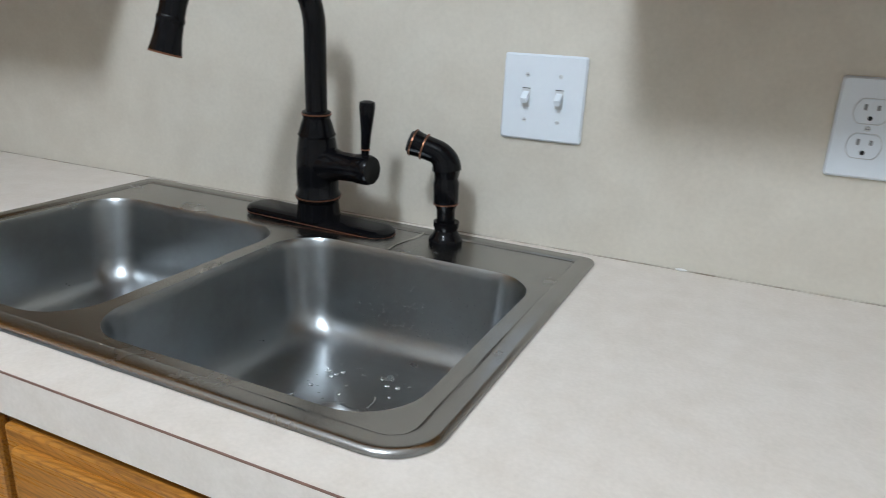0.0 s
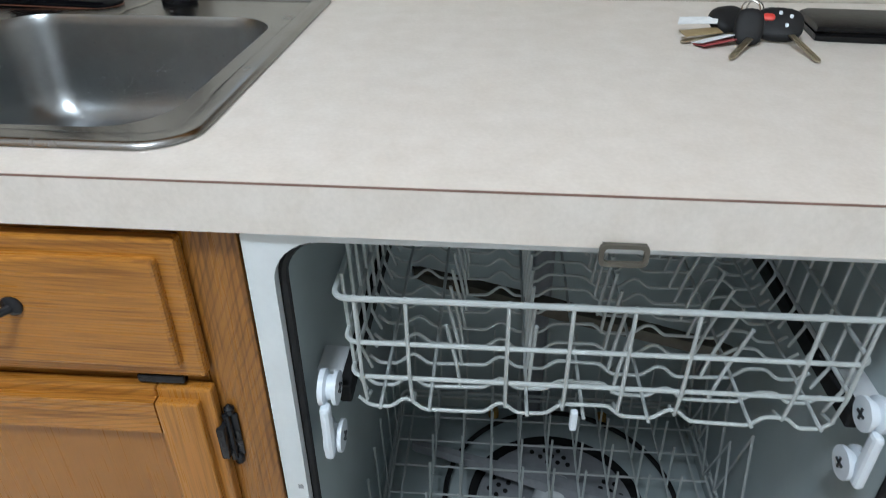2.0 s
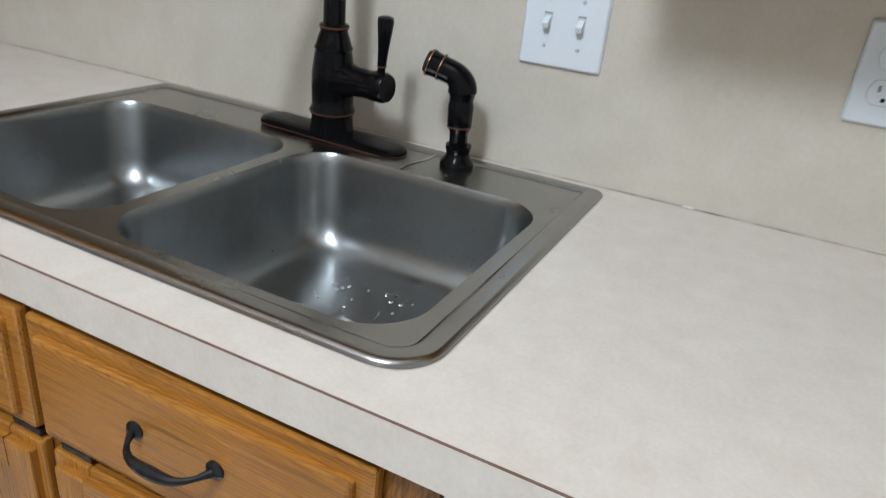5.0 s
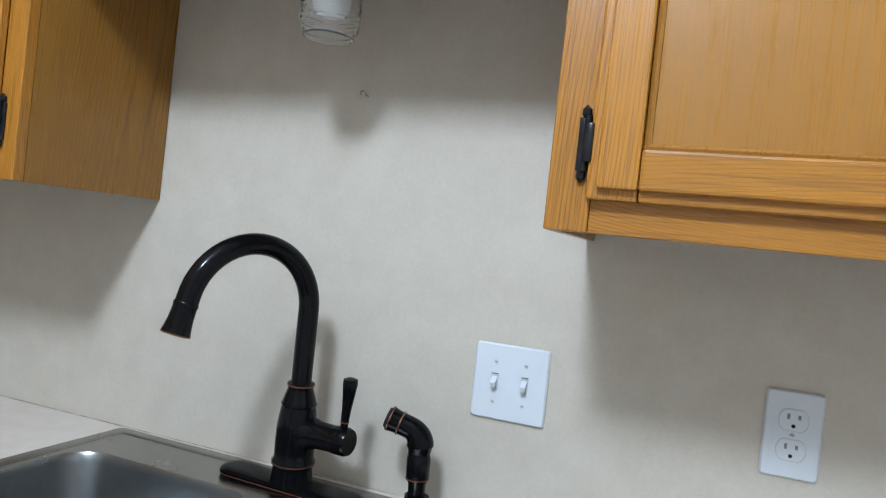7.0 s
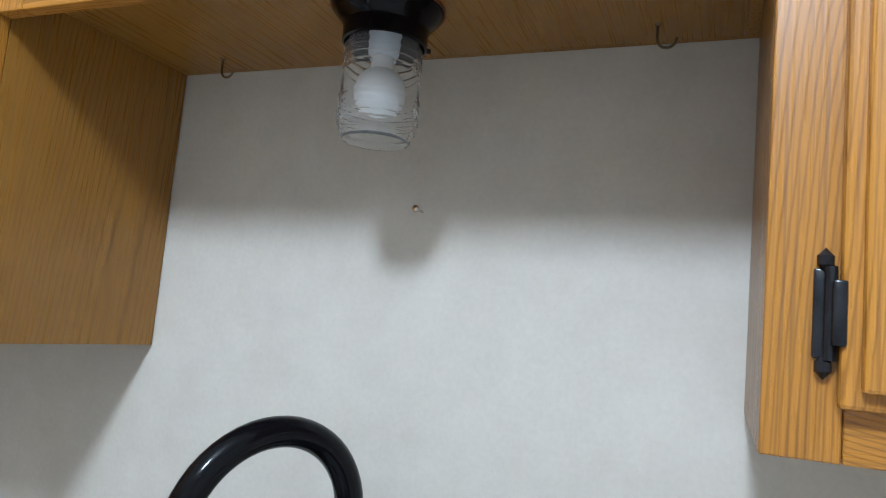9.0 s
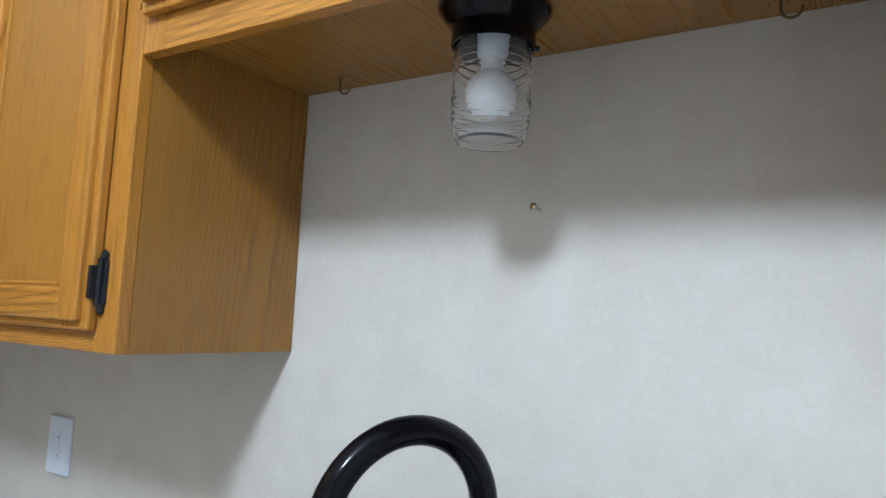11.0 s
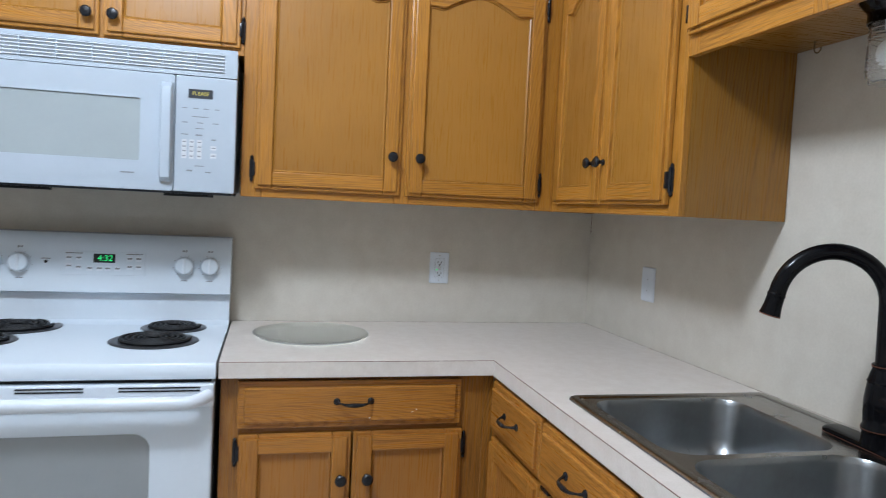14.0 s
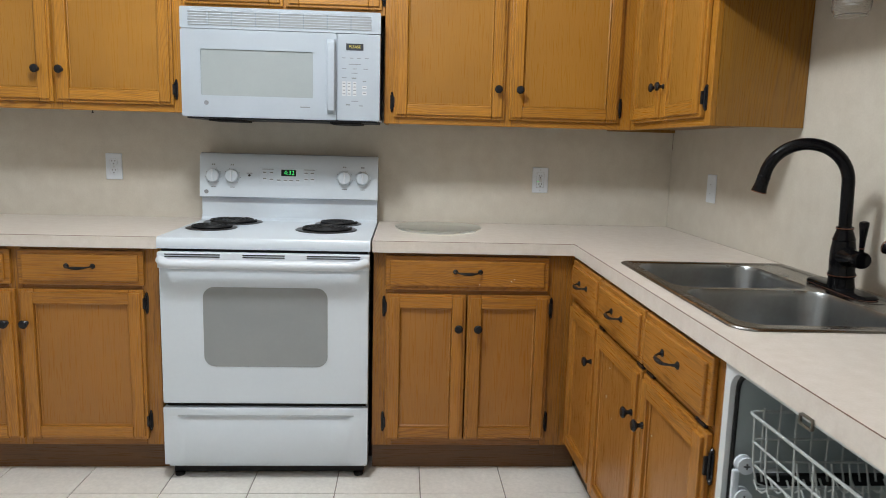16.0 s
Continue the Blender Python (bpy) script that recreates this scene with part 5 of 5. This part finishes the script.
part("hub", lathe(bmesh.new(), [(0.0, 0.012), (0.040, 0.012), (0.034, 0.040), (0.022, 0.055), (0.012, 0.060), (0, 0.060)], pose(CXD, CYD, TZ0), 28), LIGHTGREY, dw, smooth=True)
bm = bmesh.new()
ang = math.atan2(-0.14, 0.50)
ca, sa = math.cos(ang), math.sin(ang)
for s in (-1, 1):
    loft(bm, [[(CXD + ca * u * s - sa * w * q, CYD + sa * u * s + ca * w * q, TZ0 + 0.052 + h) for q, h in ((-1, 0), (-0.6, 0.012), (0.6, 0.012), (1, 0), (0.6, -0.006), (-0.6, -0.006))] for u, w in ((0.0, 0.020), (0.08, 0.013), (0.18, 0.010), (0.245, 0.010), (0.254, 0.006))])
part("spray_arm", bm, GREY, dw, "grey lower spray arm", smooth=True)
hoop = [(CXD + 0.008 + 0.192 * math.cos(radians(a)), CYD + 0.008 + 0.195 * math.sin(radians(a)), TZ0 + 0.012) for a in range(-62, 243, 6)]
part("heating_loop", rod(hoop, 0.0045, 8), BLACK, dw, "black heating loop", smooth=True)
AMB = mottled("amber_clip", (0.30, 0.17, 0.03), (0.36, 0.21, 0.04), 40, 0.4)
for x in (2.095, 2.297):
    part("loop_clip", lathe(bmesh.new(), [(0, 0), (0.010, 0), (0.009, 0.016), (0, 0.018)], pose(x, -0.082, TZ0 + 0.008), 12), AMB, dw, "amber loop clip")
part("water_pipe", boxes((2.148, 2.182, TY1 - 0.030, TY1 - 0.001, TZ0 + 0.02, 0.80), bevel=0.006), GREY, dw, "grey water pipe on the back")
bm = bmesh.new()
for s in (-1, 1):
    loft(bm, [[(2.17 + 0.94 * u * s - 0.34 * w * q, -0.30 + 0.34 * u * s * -1 + 0.94 * w * q, 0.585 + h) for q, h in ((-1, 0), (-0.6, 0.010), (0.6, 0.010), (1, 0), (0.0, -0.008))] for u, w in ((0.0, 0.026), (0.10, 0.022), (0.20, 0.018), (0.215, 0.008))])
part("spray_arm", bm, ARM, dw, "brown-grey upper spray arm", smooth=True)
for x, s, wall_x in ((1.918, 1, TX0), (2.432, -1, TX1)):
    part("rack_track", boxes((min(wall_x + s * 0.028, wall_x + s * 0.040), max(wall_x + s * 0.028, wall_x + s * 0.040), -0.545, -0.08, 0.646, 0.668), bevel=0.002), BLACK, dw, "black rack track")
    for y in (-0.50, -0.14):
        part("track_bracket", boxes((min(wall_x, wall_x + s * 0.0278), max(wall_x, wall_x + s * 0.0278), y - 0.02, y + 0.02, 0.650, 0.664), bevel=0.002), LIGHTGREY, dw)
    for y, z in ((-0.562, 0.682), (-0.562, 0.618)):
        w = part("wheel", lathe(bmesh.new(), [(0.0, 0.0), (0.0175, 0.0), (0.0175, 0.005), (0.012, 0.007), (0.012, 0.012), (0.0165, 0.013), (0.0165, 0.017), (0.0, 0.018)], pose(x + s * 0.002, y, z, 0, s * 90, 0), 24), PLASTIC, dw, "white rack wheel", smooth=True)
        part("wheel_slot", boxes((min(x + s * 0.0195, x + s * 0.0210), max(x + s * 0.0195, x + s * 0.0210), y - 0.006, y + 0.006, z - 0.0012, z + 0.0012), (min(x + s * 0.0195, x + s * 0.0210), max(x + s * 0.0195, x + s * 0.0210), y - 0.0012, y + 0.0012, z - 0.006, z + 0.006)), DARKGREY, w)
    part("wheel_arm", boxes((min(x + s * 0.003, x + s * 0.013), max(x + s * 0.003, x + s * 0.013), -0.584, -0.570, 0.605, 0.672), bevel=0.004), PLASTIC, dw)


# ---- racks ----
TROUGHS = ((0.030, 0.062), (0.145, 0.265), (0.348, 0.398), (0.568, 0.622), (0.712, 0.822), (0.938, 0.970))


def wavy(x0, x1, y, z, amp, n=96):
    """A wire with flat crests and rounded troughs that hold the glasses."""
    out = []
    for i in range(n + 1):
        u, dip = i / n, 0.0
        for a, b in TROUGHS:
            e = max(a - u, u - b, 0.0) / 0.042
            dip = max(dip, 1 - e * e * (3 - 2 * e) if e < 1 else 0.0)
        out.append((x0 + (x1 - x0) * u, y, z - amp * dip + 0.002 * math.sin(9 * u + y * 40)))
    return out


ur = thing("dish_rack", "white coated wire upper dish rack, empty", "dish rack")
RX0, RX1, RYF, RYB = 1.948, 2.403, -0.565, -0.095
W = 0.0019
for z, dy, r, dx in ((0.792, -0.004, 0.0029, 0.006), (0.741, 0.0, 0.0023, 0.0), (0.697, 0.004, 0.0023, -0.002)):
    loop = [Vector((p.x, p.y, z)) for p in rounded(RX0 - dx, RX1 + dx, RYF + dy, RYB - dy, 0.012, 0, 4)]
    part("rail", rod(loop + loop[:1], r, 8), WIRE_W, ur, "white wire rail", smooth=True)
xs = (1.960, 2.004, 2.092, 2.146, 2.197, 2.250, 2.348, 2.393)
for x in xs:
    part("front_wire", rod([(x, RYF - 0.004, 0.795), (x + 0.001, RYF + 0.001, 0.70), (x + 0.002, RYF + 0.010, 0.662), (x + 0.002, RYF + 0.028, 0.655)], W, 7), WIRE_W, ur, smooth=True)
    part("back_wire", rod([(x, RYB, 0.795), (x, RYB - 0.006, 0.66)], W, 6), WIRE_W, ur)
for i in range(15):
    y = RYF + 0.010 + i * 0.0313
    part("wavy_wire", rod(wavy(RX0 + 0.006, RX1 - 0.006, y, 0.667, 0.0125), W, 6), WIRE_W, ur, smooth=True)
    for x, s in ((RX0, 1), (RX1, -1)):
        part("side_wire", rod([(x - s * 0.003, y + 0.012, 0.80 + 0.016 * (i % 2)), (x + s * 0.002, y + 0.012, 0.69), (x + s * 0.012, y + 0.012, 0.664)], W, 6), WIRE_W, ur, smooth=True)
    if 0 < i < 14:
        for x, lean, top in ((2.050, -0.014, 0.735), (2.117, 0.003, 0.738), (2.199, 0.008, 0.738), (2.292, 0.022, 0.745)):
            part("tine", rod([(x, y, 0.656), (x + lean * 0.35, y, 0.690), (x + lean, y - 0.004, top)], W, 6), WIRE_W, ur, smooth=True)
for x in (1.975, 2.022, 2.115, 2.168, 2.228, 2.322, 2.385):
    part("long_wire", rod([(x, RYF + 0.004, 0.657), (x, RYB - 0.01, 0.657)], W, 6), WIRE_W, ur)
part("rack_stop", boxes((2.155, 2.162, RYF - 0.002, RYF + 0.006, 0.645, 0.668), bevel=0.002), PLASTIC, ur)

lr = thing("dish_rack", "white coated wire lower dish rack with a cutlery basket", "dish rack")
LX0, LX1, LYF, LYB, LZ = 1.930, 2.438, -0.556, -0.100, 0.225
for z, dx in ((LZ + 0.012, 0.004), (LZ, 0.0)):
    loop = [Vector((p.x, p.y, z)) for p in rounded(LX0 - dx, LX1 + dx, LYF - dx, LYB, 0.014, 0, 4)]
    part("rail", rod(loop + loop[:1], 0.0026, 8), WIRE_W, lr, "white wire rail", smooth=True)
for i in range(11):
    x = LX0 + 0.02 + i * 0.0468
    part("long_wire", rod([(x, LYF - 0.006, 0.300), (x, LYF, LZ), (x, LYB, LZ), (x, LYB + 0.004, 0.385)], W, 6), WIRE_W, lr)
    for k in range(7):
        if 0 < i < 10:
            part("tine", rod([(x, LYF + 0.06 + k * 0.055, LZ), (x, LYF + 0.066 + k * 0.055, LZ + 0.085)], 0.0020, 6), WIRE_W, lr)
for i in range(8):
    y = LYF + 0.02 + i * 0.055
    part("cross_wire", rod([(LX0 - 0.006, y, 0.385), (LX0, y, LZ), (LX1, y, LZ), (LX1 + 0.002, y, LZ + 0.02)], W, 6), WIRE_W, lr)
for i in range(5):
    y = -0.555 + i * 0.105
    part("side_chevron", rod([(LX1 + 0.002, y - 0.050, LZ + 0.01), (LX1 + 0.004, y, 0.420), (LX1 + 0.002, y + 0.056, LZ + 0.01)], 0.0022, 7), WIRE_W, lr)
    part("side_chevron", rod([(LX1 - 0.006, y - 0.012, LZ + 0.01), (LX1 - 0.004, y + 0.040, 0.365), (LX1 - 0.006, y + 0.090, LZ + 0.01)], 0.0020, 7), WIRE_W, lr)
for x in (LX0 - 0.010, LX1 + 0.006):
    part("front_upright", rod([(x, LYF + 0.05, LZ), (x, LYF + 0.006, LZ + 0.01), (x, LYF, LZ + 0.10), (x, LYF + 0.012, 0.392)], 0.0026, 8), WIRE_W, lr, smooth=True)
BLUE = mottled("blue_grey_plastic", (0.22, 0.26, 0.40), (0.28, 0.32, 0.46), 30, 0.4)
cb = thing("cutlery_basket", "light grey plastic cutlery basket in the lower rack", "basket", pose(0, 0, -0.012))
BYF, BYB = -0.556, -0.512
part("basket_wall", boxes((1.932, 2.424, BYF, BYF + 0.003, 0.245, 0.372)), LIGHTGREY, cb)
part("basket_wall", boxes((1.932, 2.424, BYB, BYB + 0.003, 0.245, 0.378)), LIGHTGREY, cb)
for x in (1.932, 2.163, 2.21, 2.421):
    part("divider", boxes((x, x + 0.003, BYF + 0.0032, BYB - 0.0002, 0.245, 0.372)), LIGHTGREY, cb)
part("basket_floor", boxes((1.9355, 2.4205, BYF + 0.0033, BYB - 0.0003, 0.245, 0.248)), LIGHTGREY, cb)
for i in range(42):
    x = 1.940 + i * 0.0113
    part("lid_slat", boxes((x, x + 0.005, BYF + 0.006, BYB - 0.003, 0.352, 0.357)), BLUE if i % 3 else LIGHTGREY, cb)
part("lid_rim", boxes((1.937, 2.419, BYB - 0.014, BYB - 0.008, 0.358, 0.366), bevel=0.001), LIGHTGREY, cb, "light grey basket lid rim")
part("handle", boxes((2.178, 2.206, -0.541, -0.527, 0.250, 0.446), bevel=0.006), PLASTIC, cb, "upright white basket handle")

# ---- floor tiles: lines of the grid at y = -0.825 - 0.3115 n and x = 0.75 + 0.3115 n ----
TS, GAP = 0.3115, 0.004
bm = box(bmesh.new(), -TS / 2 + GAP / 2, TS / 2 - GAP / 2, -TS / 2 + GAP / 2, TS / 2 - GAP / 2, -0.004, 0.0, bevel=0.0012)
tile_mesh = bpy.data.meshes.new("tile")
bmesh.ops.recalc_face_normals(bm, faces=bm.faces)
bm.to_mesh(tile_mesh)
bm.free()
tile_mesh.materials.append(TILE)
for i in range(-3, 12):
    for j in range(-2, 12):
        x, y = 0.75 + (i + 0.5) * TS, -0.825 + 0.3115 - (j + 0.5) * TS
        under = (x < 0.45 and y > -2.95) or (y > -0.45 and x < 2.9)
        if 0 < x < ROOM_X and ROOM_Y < y < 0 and not under:
            t_ = new("tile", tile_mesh)
            t_.parent = floor
            t_.location = (x, y, -0.0002)
